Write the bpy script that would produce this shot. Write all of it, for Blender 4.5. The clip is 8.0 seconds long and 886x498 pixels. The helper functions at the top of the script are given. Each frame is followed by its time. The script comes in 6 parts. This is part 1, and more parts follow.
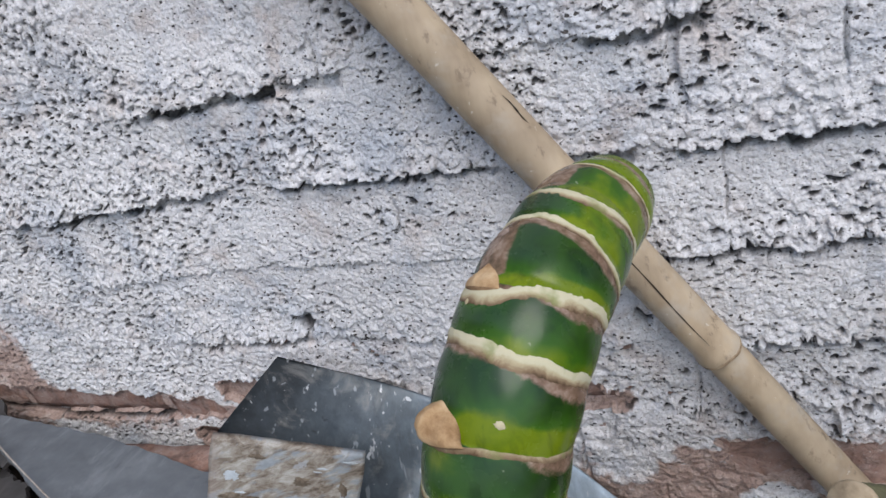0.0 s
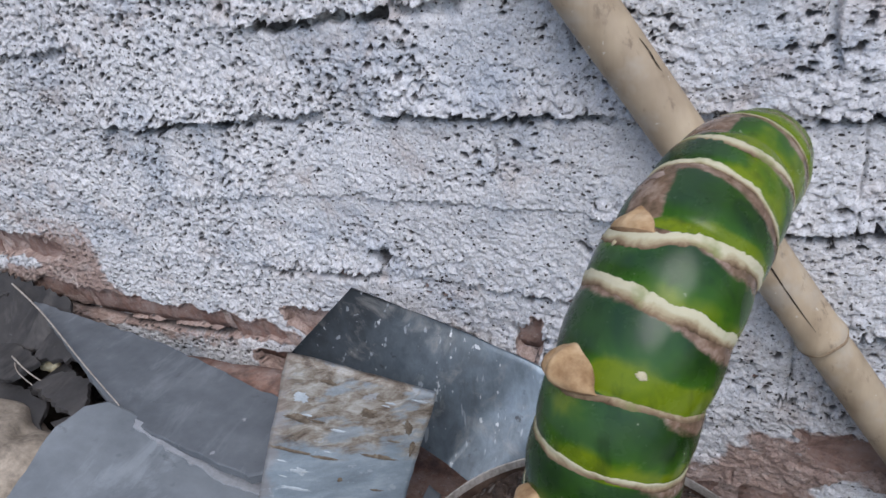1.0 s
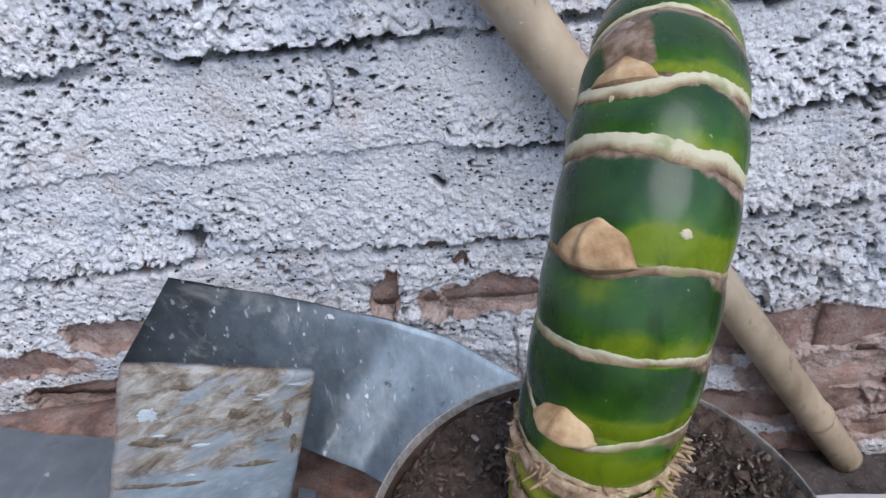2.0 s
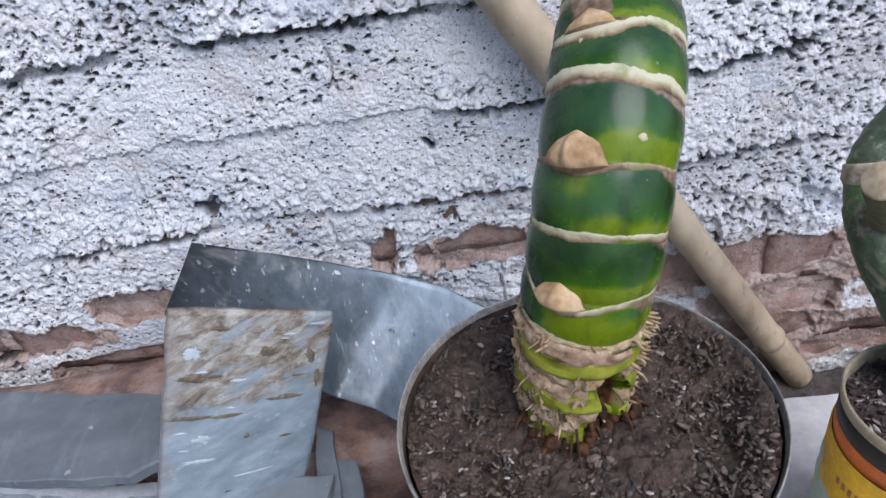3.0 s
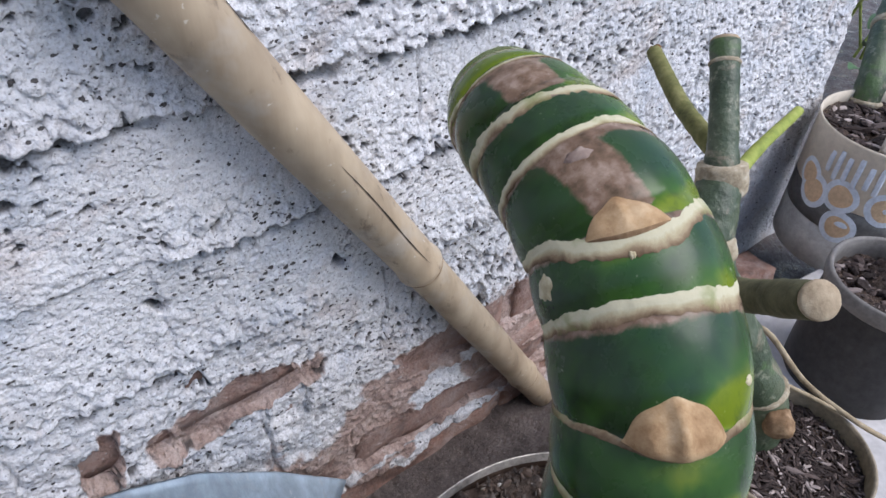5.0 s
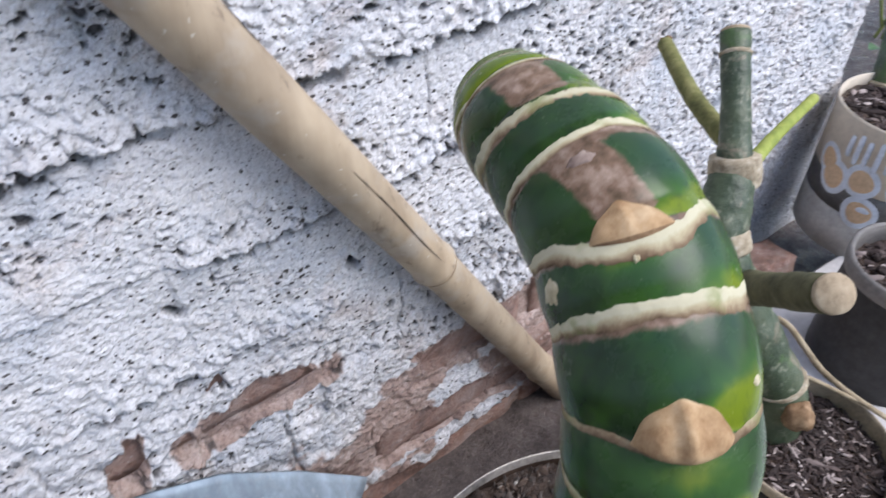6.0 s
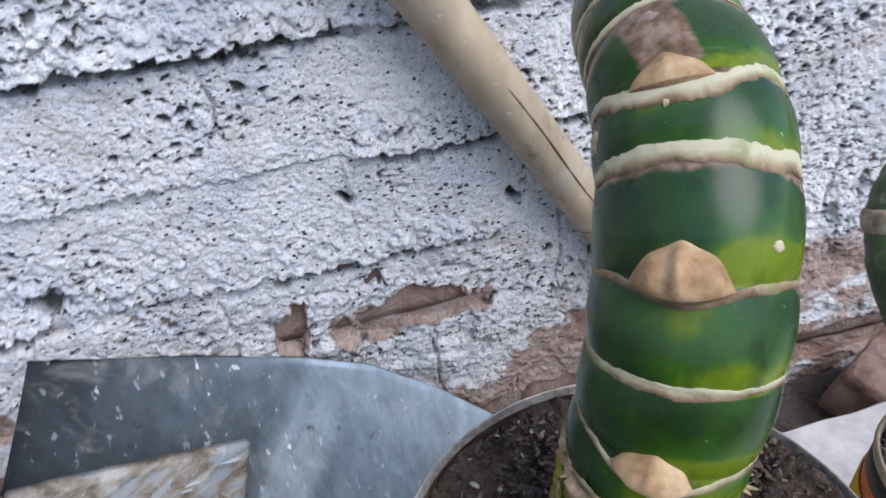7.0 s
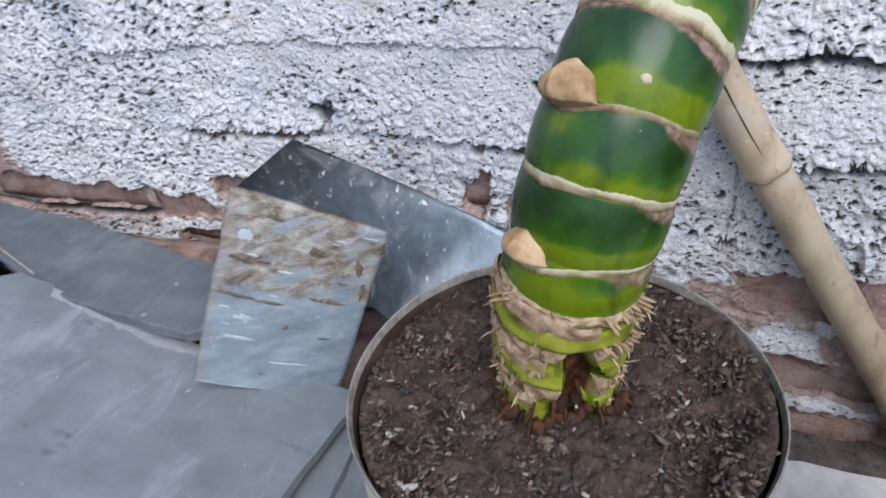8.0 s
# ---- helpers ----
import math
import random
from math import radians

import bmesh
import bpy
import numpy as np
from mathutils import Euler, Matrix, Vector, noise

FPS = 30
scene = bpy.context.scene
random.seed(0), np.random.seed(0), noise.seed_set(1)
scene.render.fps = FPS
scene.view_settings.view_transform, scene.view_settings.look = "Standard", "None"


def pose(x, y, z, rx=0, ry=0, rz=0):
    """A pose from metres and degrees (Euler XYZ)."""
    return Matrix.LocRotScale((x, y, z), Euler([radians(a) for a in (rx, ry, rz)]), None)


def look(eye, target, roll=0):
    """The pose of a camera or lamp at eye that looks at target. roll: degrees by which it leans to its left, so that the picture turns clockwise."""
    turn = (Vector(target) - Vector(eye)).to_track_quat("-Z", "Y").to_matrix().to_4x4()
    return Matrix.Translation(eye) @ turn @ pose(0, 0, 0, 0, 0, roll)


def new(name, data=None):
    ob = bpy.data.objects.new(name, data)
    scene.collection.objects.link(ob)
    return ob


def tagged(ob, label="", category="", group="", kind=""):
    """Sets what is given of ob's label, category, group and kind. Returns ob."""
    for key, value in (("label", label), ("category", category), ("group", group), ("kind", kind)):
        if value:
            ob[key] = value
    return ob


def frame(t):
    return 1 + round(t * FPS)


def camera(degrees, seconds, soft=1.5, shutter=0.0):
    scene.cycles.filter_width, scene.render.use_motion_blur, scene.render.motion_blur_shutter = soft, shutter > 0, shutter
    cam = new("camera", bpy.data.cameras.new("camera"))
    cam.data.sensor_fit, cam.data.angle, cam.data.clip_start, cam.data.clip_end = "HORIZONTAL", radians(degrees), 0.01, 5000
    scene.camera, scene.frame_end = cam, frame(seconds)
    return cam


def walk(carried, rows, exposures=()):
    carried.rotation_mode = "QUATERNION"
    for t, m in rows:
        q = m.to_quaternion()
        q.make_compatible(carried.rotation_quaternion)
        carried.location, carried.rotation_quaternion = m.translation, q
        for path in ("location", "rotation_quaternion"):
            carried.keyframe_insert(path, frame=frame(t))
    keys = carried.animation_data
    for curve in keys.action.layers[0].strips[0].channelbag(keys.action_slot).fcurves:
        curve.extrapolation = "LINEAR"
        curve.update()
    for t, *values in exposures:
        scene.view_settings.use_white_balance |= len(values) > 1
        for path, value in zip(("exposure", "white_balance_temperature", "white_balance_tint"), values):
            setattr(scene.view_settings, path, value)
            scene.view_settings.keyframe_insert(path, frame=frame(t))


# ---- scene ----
cam = camera(65.29, 8.0, shutter=0.2)
PATH = [
    (0, (0.0377, 0.0412, 0.4931), (26.755, -27.765, -15.755)),
    (0.5, (0.0340, 0.0432, 0.5008), (30.336, -28.196, -14.672)),
    (1, (-0.0044, 0.0327, 0.4827), (31.151, -30.228, -10.787)),
    (1.5, (-0.0578, 0.0382, 0.4674), (20.451, -31.205, -8.828)),
    (2, (-0.0977, 0.0381, 0.4380), (6.223, -34.191, -7.686)),
    (2.2, (-0.1018, 0.0271, 0.4398), (4.907, -34.507, -7.762)),
    (3.3, (-0.1350, -0.0398, 0.4508), (0.767, -35.455, -11.802)),
    (3.5, (-0.1629, 0.0014, 0.4517), (-8.350, -37.101, -9.374)),
    (4, (-0.1998, 0.0863, 0.4546), (-27.339, -38.245, -4.586)),
    (4.5, (-0.1918, 0.1393, 0.4623), (-38.011, -38.590, 0.943)),
    (4.7, (-0.1951, 0.1583, 0.4619), (-39.173, -39.253, 2.651)),
    (5.8, (-0.1859, 0.1755, 0.4811), (-43.222, -39.499, 1.902)),
    (6, (-0.1894, 0.1673, 0.4701), (-38.439, -40.091, 0.391)),
    (6.5, (-0.1921, 0.1268, 0.4549), (-25.562, -38.902, -4.913)),
    (7, (-0.1608, 0.0904, 0.4360), (-12.151, -37.074, -5.485)),
    (7.5, (-0.0773, 0.0360, 0.4115), (9.135, -35.497, -4.060)),
    (8, (-0.0266, -0.0126, 0.4094), (23.393, -35.026, -6.399)),
]
walk(cam, [(t, pose(*eye, 90 + pitch, 0, yaw) @ pose(0, 0, 0, 0, 0, roll)) for t, eye, (yaw, pitch, roll) in PATH],
     exposures=((0, 0.52, 6550, 11), (0.5, 0.46, 6450, 11), (1.0, 0.46, 6250, 12), (2.0, 0.66, 6050, 12), (3.3, 0.80, 6050, 12), (4.0, 0.80, 6050, 12), (4.6, 0.76, 6150, 13), (5.8, 1.00, 6300, 13), (6.5, 1.05, 6150, 13), (7.0, 0.80, 6100, 12), (8.0, 0.80, 6150, 11)))

# ---------------------------------------------------------------- light
world = bpy.data.worlds.new("world")
scene.world = world
world.use_nodes = True
wn = world.node_tree
sky = wn.nodes.new("ShaderNodeTexSky")
sky.sky_type = "NISHITA"
sky.sun_disc = False
sky.sun_elevation = radians(54)
sky.sun_rotation = radians(146)
wn.nodes["Background"].inputs["Strength"].default_value = 0.125
wn.links.new(sky.outputs[0], wn.nodes["Background"].inputs["Color"])
sun_data = bpy.data.lights.new("sun", "SUN")
sun_data.energy = 1.95
sun_data.angle = radians(46)
sun_data.color = (1.0, 0.965, 0.93)
sun = new("sun", sun_data)
sun.matrix_world = look((1.00, -1.20, 2.4), (0, 0.3, 0.1))


# ---------------------------------------------------------------- helpers of this scene
def lattice(seed):
    r = np.random.RandomState(seed)
    return r.rand(256, 256)


LAT = [lattice(i) for i in range(6)]


def vnoise(x, y, k=0):
    """Smooth value noise in the plane, 0 to 1."""
    x, y = np.asarray(x, float), np.asarray(y, float)
    xi, yi = np.floor(x).astype(int), np.floor(y).astype(int)
    fx, fy = x - xi, y - yi
    fx, fy = fx * fx * (3 - 2 * fx), fy * fy * (3 - 2 * fy)
    g = LAT[k % 6]
    a, b = g[xi % 256, yi % 256], g[(xi + 1) % 256, yi % 256]
    c, d = g[xi % 256, (yi + 1) % 256], g[(xi + 1) % 256, (yi + 1) % 256]
    return (a * (1 - fx) + b * fx) * (1 - fy) + (c * (1 - fx) + d * fx) * fy


def fbm(x, y, k=0, n=3):
    t, a, s = 0.0, 0.5, 0.0
    for i in range(n):
        t = t + a * vnoise(x * 2 ** i + 17 * i, y * 2 ** i + 31 * i, k + i)
        s, a = s + a, a / 2
    return t / s


def smooth(a, b, v):
    t = np.clip((v - a) / (b - a), 0, 1)
    return t * t * (3 - 2 * t)


def mesh_of(name, verts, faces, material=None, shade=True):
    me = bpy.data.meshes.new(name)
    me.from_pydata([tuple(map(float, v)) for v in verts], [], faces)
    me.update()
    if shade:
        me.polygons.foreach_set("use_smooth", [True] * len(me.polygons))
    for m in (material if isinstance(material, (list, tuple)) else [material]):
        if m:
            me.materials.append(m)
    return me


def part(name, data, material=None, parent=None, label="", shade=True):
    """Link a bmesh or a mesh as one object, under a thing where one is given."""
    if isinstance(data, bmesh.types.BMesh):
        me = bpy.data.meshes.new(name)
        data.to_mesh(me)
        data.free()
        me.polygons.foreach_set("use_smooth", [shade] * len(me.polygons))
        for m in (material if isinstance(material, (list, tuple)) else [material]):
            if m:
                me.materials.append(m)
        data = me
    ob = new(name, data)
    if parent:
        ob.parent = parent
        ob.matrix_parent_inverse = parent.matrix_basis.inverted()
    if label:
        tagged(ob, label)
    return ob


def thing(name, at=(0, 0, 0), label="", category="", group="", kind=""):
    ob = new(name)
    ob.empty_display_size = 0.02
    ob.matrix_basis = Matrix.Translation(at)
    return tagged(ob, label, category, group, kind)


def spline(points, n):
    """n samples along a Catmull-Rom curve through the points; extra columns are carried along."""
    p = np.array(points, float)
    q = np.vstack([2 * p[0] - p[1], p, 2 * p[-1] - p[-2]])
    out = []
    for s in np.linspace(0, len(p) - 1, n):
        i = min(int(s), len(p) - 2)
        t = s - i
        a, b, c, d = q[i:i + 4]
        out.append(0.5 * (2 * b + (c - a) * t + (2 * a - 5 * b + 4 * c - d) * t * t + (3 * b - a - 3 * c + d) * t ** 3))
    return np.array(out)


def frames_of(centre):
    """Tangent and two side directions along a centre line, with little twist."""
    t = np.gradient(centre, axis=0)
    t /= np.linalg.norm(t, axis=1)[:, None]
    u = np.cross(t[0], (0.3, 1.0, 0.1))
    us, vs = [], []
    for k in t:
        u = u - k * (u @ k)
        u /= np.linalg.norm(u)
        us.append(u)
        vs.append(np.cross(k, u))
    return t, np.array(us), np.array(vs)


def tube(centre, radius, seg=10, caps=True, wobble=0.0, seed=0):
    """Verts and faces of a tube; radius is a number, or one per sample, or samples by segments."""
    centre = np.array(centre, float)
    n = len(centre)
    t, u, v = frames_of(centre)
    r = np.broadcast_to(np.asarray(radius, float).reshape(-1, 1) if np.ndim(radius) < 2 else radius, (n, seg)).copy()
    if wobble:
        rs = np.random.RandomState(seed)
        r *= 1 + wobble * (rs.rand(n, seg) - 0.5)
    ang = np.linspace(0, 2 * math.pi, seg, endpoint=False)
    verts = centre[:, None, :] + r[:, :, None] * (np.cos(ang)[None, :, None] * u[:, None, :] + np.sin(ang)[None, :, None] * v[:, None, :])
    verts = verts.reshape(-1, 3)
    faces = [(i * seg + j, i * seg + (j + 1) % seg, (i + 1) * seg + (j + 1) % seg, (i + 1) * seg + j) for i in range(n - 1) for j in range(seg)]
    if caps:
        faces += [tuple(range(seg))[::-1], tuple((n - 1) * seg + j for j in range(seg))]
    return verts, faces


def lathe(profile, seg=48, centre=(0, 0, 0), jitter=0.0, seed=0):
    """A turned shape from (radius, height) pairs."""
    rs = np.random.RandomState(seed)
    verts, faces = [], []
    wob = np.array([1 + jitter * math.sin(2 * a + 1) + jitter * 0.6 * math.sin(5 * a + 2) for a in np.linspace(0, 2 * math.pi, seg, endpoint=False)])
    for r, z in profile:
        for j in range(seg):
            a = 2 * math.pi * j / seg
            verts.append((centre[0] + r * wob[j] * math.cos(a), centre[1] + r * wob[j] * math.sin(a), centre[2] + z))
    n = len(profile)
    for i in range(n - 1):
        for j in range(seg):
            faces.append((i * seg + j, i * seg + (j + 1) % seg, (i + 1) * seg + (j + 1) % seg, (i + 1) * seg + j))
    return verts, faces


def plate(outline, thick, z=0.0, tilt=(0, 0), rough=0.0012, seed=0, step=0.012):
    """A slab with a broken outline: a top, a bottom and a rim. tilt: slopes of its top in x and y about the middle."""
    rs = np.random.RandomState(seed)
    pts = []
    o = [np.array(p, float) for p in outline]
    for a, b in zip(o, o[1:] + o[:1]):
        k = max(2, int(np.linalg.norm(b - a) / step))
        nrm = np.array([-(b - a)[1], (b - a)[0]]) / np.linalg.norm(b - a)
        for i in range(k):
            p = a + (b - a) * i / k
            pts.append(p + nrm * (rs.rand() - 0.5) * 2 * rough * (1 if i else 0.3))
    pts = np.array(pts)
    mid = pts.mean(0)
    bm = bmesh.new()

    def height(p):
        return z + (p - mid) @ np.array(tilt)

    top = [bm.verts.new((p[0], p[1], height(p))) for p in pts]
    bot = [bm.verts.new((p[0] + (rs.rand() - 0.5) * rough, p[1] + (rs.rand() - 0.5) * rough, height(p) - thick)) for p in pts]
    inn = [bm.verts.new((*(mid + (p - mid) * 0.985), height(mid + (p - mid) * 0.985) + thick * 0.12)) for p in pts]
    bm.faces.new(inn)
    bm.faces.new(bot[::-1])
    n = len(pts)
    for i in range(n):
        j = (i + 1) % n
        bm.faces.new((top[i], top[j], inn[j], inn[i]))
        bm.faces.new((bot[i], bot[j], top[j], top[i]))
    bm.normal_update()
    return bm


def stone(bm, centre, size, seed=0, sub=2, turn=0.0):
    """A rough lump."""
    rs = np.random.RandomState(seed)
    off = rs.rand(3) * 50
    got = bmesh.ops.create_icosphere(bm, subdivisions=sub, radius=1.0)
    m = Matrix.Rotation(turn, 3, "Z")
    for v in got["verts"]:
        n = noise.noise(Vector(v.co) * 1.3 + Vector(off)) * 0.35 + noise.noise(Vector(v.co) * 3.1 + Vector(off)) * 0.14
        c = Vector(v.co) * (1 + n)
        v.co = m @ Vector((c.x * size[0], c.y * size[1], c.z * size[2])) + Vector(centre)
    return got["verts"]


# ---------------------------------------------------------------- materials
class Shader:
    """A short way to write a node material."""

    def __init__(self, name, rough=0.6, metal=0.0, spec=0.5):
        self.m = bpy.data.materials.new(name)
        self.m.use_nodes = True
        self.t = self.m.node_tree
        self.b = self.t.nodes["Principled BSDF"]
        self.b.inputs["Roughness"].default_value = rough
        self.b.inputs["Metallic"].default_value = metal
        self.b.inputs["Specular IOR Level"].default_value = spec
        self.co = self.t.nodes.new("ShaderNodeTexCoord").outputs["Object"]
        self.height = None

    def stretch(self, sx, sy, sz):
        n = self.t.nodes.new("ShaderNodeMapping")
        n.inputs["Scale"].default_value = (sx, sy, sz)
        self.t.links.new(self.co, n.inputs["Vector"])
        return n.outputs[0]

    def noise(self, scale, detail=4, rough=0.55, co=None, warp=0.0):
        n = self.t.nodes.new("ShaderNodeTexNoise")
        n.inputs["Scale"].default_value = scale
        n.inputs["Detail"].default_value = detail
        n.inputs["Roughness"].default_value = rough
        n.inputs["Distortion"].default_value = warp
        self.t.links.new(co or self.co, n.inputs["Vector"])
        return n.outputs["Fac"]

    def cells(self, scale, feature="F1", co=None):
        n = self.t.nodes.new("ShaderNodeTexVoronoi")
        n.feature = feature
        n.inputs["Scale"].default_value = scale
        self.t.links.new(co or self.co, n.inputs["Vector"])
        return n.outputs["Distance"]

    def ramp(self, fac, *stops):
        n = self.t.nodes.new("ShaderNodeValToRGB")
        e = n.color_ramp.elements
        while len(e) < len(stops):
            e.new(0.5)
        for k, (p, c) in zip(e, stops):
            k.position = p
            k.color = (*c, 1) if isinstance(c, tuple) else (c, c, c, 1)
        self.t.links.new(fac, n.inputs[0])
        return n.outputs[0]

    def mix(self, fac, a, b, kind="MIX"):
        n = self.t.nodes.new("ShaderNodeMix")
        n.data_type = "RGBA"
        n.blend_type = kind
        for k, s in ((0, fac), (6, a), (7, b)):
            if isinstance(s, bpy.types.NodeSocket):
                self.t.links.new(s, n.inputs[k])
            elif isinstance(s, tuple):
                n.inputs[k].default_value = (*s, 1)
            else:
                n.inputs[k].default_value = s if k == 0 else (s, s, s, 1)
        return n.outputs[2]

    def value(self, name):
        n = self.t.nodes.new("ShaderNodeAttribute")
        n.attribute_name = name
        return n.outputs["Fac"]

    def add(self, a, b, k=1.0):
        n = self.t.nodes.new("ShaderNodeMath")
        n.operation = "MULTIPLY_ADD"
        self.t.links.new(b, n.inputs[0])
        n.inputs[1].default_value = k
        self.t.links.new(a, n.inputs[2])
        return n.outputs[0]

    def random(self):
        return self.t.nodes.new("ShaderNodeObjectInfo").outputs["Random"]

    def island(self):
        return self.t.nodes.new("ShaderNodeNewGeometry").outputs["Random Per Island"]

    def colour(self, s):
        if isinstance(s, tuple):
            self.b.inputs["Base Color"].default_value = (*s, 1)
        else:
            self.t.links.new(s, self.b.inputs["Base Color"])
        return self

    def gloss(self, s):
        self.t.links.new(s, self.b.inputs["Roughness"])
        return self

    def metal(self, s):
        self.t.links.new(s, self.b.inputs["Metallic"])
        return self

    def bump(self, s, strength=0.3, distance=0.002):
        n = self.t.nodes.new("ShaderNodeBump")
        n.inputs["Strength"].default_value = strength
        n.inputs["Distance"].default_value = distance
        self.t.links.new(s, n.inputs["Height"])
        if self.height:
            self.t.links.new(self.height, n.inputs["Normal"])
        self.height = n.outputs[0]
        self.t.links.new(self.height, self.b.inputs["Normal"])
        return self


def plaster_material():
    s = Shader("limewash_plaster", 0.92, spec=0.12)
    a = s.ramp(s.noise(8, 5, 0.6), (0.3, (0.55, 0.55, 0.57)), (0.5, (0.64, 0.64, 0.66)), (0.72, (0.69, 0.685, 0.69)))
    b = s.ramp(s.noise(85, 4, 0.65), (0.25, (0.50, 0.485, 0.48)), (0.5, (0.66, 0.655, 0.66)), (0.8, (0.72, 0.715, 0.715)))
    c = s.mix(0.5, a, b)
    blue = s.ramp(s.noise(13, 4, 0.6), (0.50, 0.0), (0.68, 0.65))
    c = s.mix(blue, c, (0.40, 0.44, 0.50))
    warm = s.ramp(s.noise(21, 5, 0.65, warp=0.5), (0.54, 0.0), (0.70, 0.6))
    c = s.mix(warm, c, (0.47, 0.40, 0.365))
    pink = s.ramp(s.noise(50, 5, 0.65), (0.3, (0.20, 0.125, 0.10)), (0.5, (0.35, 0.25, 0.21)), (0.72, (0.47, 0.385, 0.345)))
    bare = s.ramp(s.add(s.value("bare"), s.noise(130, 4, 0.65), 0.55), (0.50, 0.0), (0.72, 0.92))
    c = s.mix(bare, c, pink)
    # dirt and shade inside pits, grooves and the crack, painted dark
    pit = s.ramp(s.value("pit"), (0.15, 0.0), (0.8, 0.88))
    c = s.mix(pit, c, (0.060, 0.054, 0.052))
    # small pores, likewise darkened by colour as well as by bump
    crumb = s.noise(520, 3, 0.6)
    where = s.noise(24, 4, 0.65)
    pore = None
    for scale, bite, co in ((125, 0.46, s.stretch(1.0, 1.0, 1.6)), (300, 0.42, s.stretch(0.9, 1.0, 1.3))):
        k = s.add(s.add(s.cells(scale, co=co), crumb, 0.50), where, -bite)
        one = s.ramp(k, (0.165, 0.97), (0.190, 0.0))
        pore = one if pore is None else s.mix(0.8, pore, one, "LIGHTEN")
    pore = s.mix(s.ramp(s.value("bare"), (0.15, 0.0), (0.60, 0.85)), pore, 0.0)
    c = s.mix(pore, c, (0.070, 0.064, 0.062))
    s.colour(c)
    s.bump(pore, 1.0, -0.003)
    s.bump(s.noise(240, 2, 0.5), 0.9, 0.0034)
    fine = s.ramp(s.noise(560, 4, 0.75), (0.30, (0.50, 0.49, 0.49)), (0.46, (1.0, 1.0, 1.0)), (0.7, (1.20, 1.20, 1.20)))
    s.colour(s.mix(0.9, c, fine, "MULTIPLY"))
    s.bump(s.noise(420, 5, 0.7), 0.8, 0.0016)
    s.bump(s.noise(900, 3, 0.6), 0.5, 0.0008)
    return s.m


def brick_material():
    s = Shader("old_red_brick", 0.9, spec=0.2)
    a = s.ramp(s.noise(45, 5, 0.65), (0.3, (0.145, 0.078, 0.060)), (0.5, (0.285, 0.170, 0.132)), (0.75, (0.40, 0.275, 0.228)))
    tint = s.ramp(s.random(), (0.0, (0.13, 0.09, 0.085)), (0.5, (0.30, 0.175, 0.135)), (1.0, (0.35, 0.245, 0.21)))
    c = s.mix(0.4, a, tint)
    lime = s.ramp(s.noise(30, 6, 0.72), (0.44, 0.0), (0.70, 0.75))
    c = s.mix(lime, c, (0.42, 0.35, 0.32))
    grit = s.ramp(s.add(s.cells(210), s.noise(500, 3, 0.6), 0.4), (0.30, 0.75), (0.36, 0.0))
    c = s.mix(s.mix(s.ramp(s.noise(30, 3, 0.6), (0.42, 0.0), (0.6, 1.0)), 0.0, grit), c, (0.52, 0.50, 0.49))
    soot = s.ramp(s.noise(26, 5, 0.68), (0.36, 0.85), (0.50, 0.0))
    c = s.mix(soot, c, (0.12, 0.085, 0.075))
    s.colour(c)
    s.bump(s.noise(60, 5, 0.65), 0.6, 0.004)
    s.bump(s.noise(190, 5, 0.65), 0.9, 0.003)
    s.bump(s.noise(480, 4, 0.7), 0.7, 0.0014)
    return s.m


def slate_material(name, dark, mid, light, rough=0.45, streak=3.0, spots=True, metal=0.0):
    s = Shader(name, rough, metal, 0.5)
    a = s.ramp(s.noise(7, 6, 0.6, s.stretch(1.0, streak, 1.0)), (0.3, dark), (0.52, mid), (0.75, light))
    b = s.ramp(s.noise(55, 4, 0.6), (0.3, dark), (0.6, mid), (0.85, light))
    c = s.mix(0.35, a, b)
    if spots:
        w = s.ramp(s.noise(95, 2, 0.5, s.stretch(1.4, 0.8, 1.0)), (0.74, 0.0), (0.79, 0.45))
        c = s.mix(w, c, (0.45, 0.46, 0.48))
        d = s.ramp(s.noise(42, 3, 0.6), (0.25, 0.6), (0.33, 0.0))
        c = s.mix(d, c, dark)
    stain = s.ramp(s.noise(19, 5, 0.7, s.stretch(0.8, 1.6, 1.0)), (0.30, 0.6), (0.38, 0.0))
    c = s.mix(stain, c, tuple(0.45 * v for v in dark))
    smear = s.ramp(s.noise(16, 5, 0.7, s.stretch(1.6, 0.6, 1.0), 0.8), (0.54, 0.0), (0.68, 0.3))
    c = s.mix(smear, c, tuple(min(1.0, v * 1.5) for v in light))
    s.colour(c)
    s.gloss(s.ramp(s.noise(40, 4, 0.6), (0.3, rough - 0.12), (0.7, rough + 0.18)))
    s.bump(s.noise(60, 5, 0.6), 0.25, 0.0012)
    s.bump(s.noise(350, 4, 0.65), 0.2, 0.0006)
    return s.m


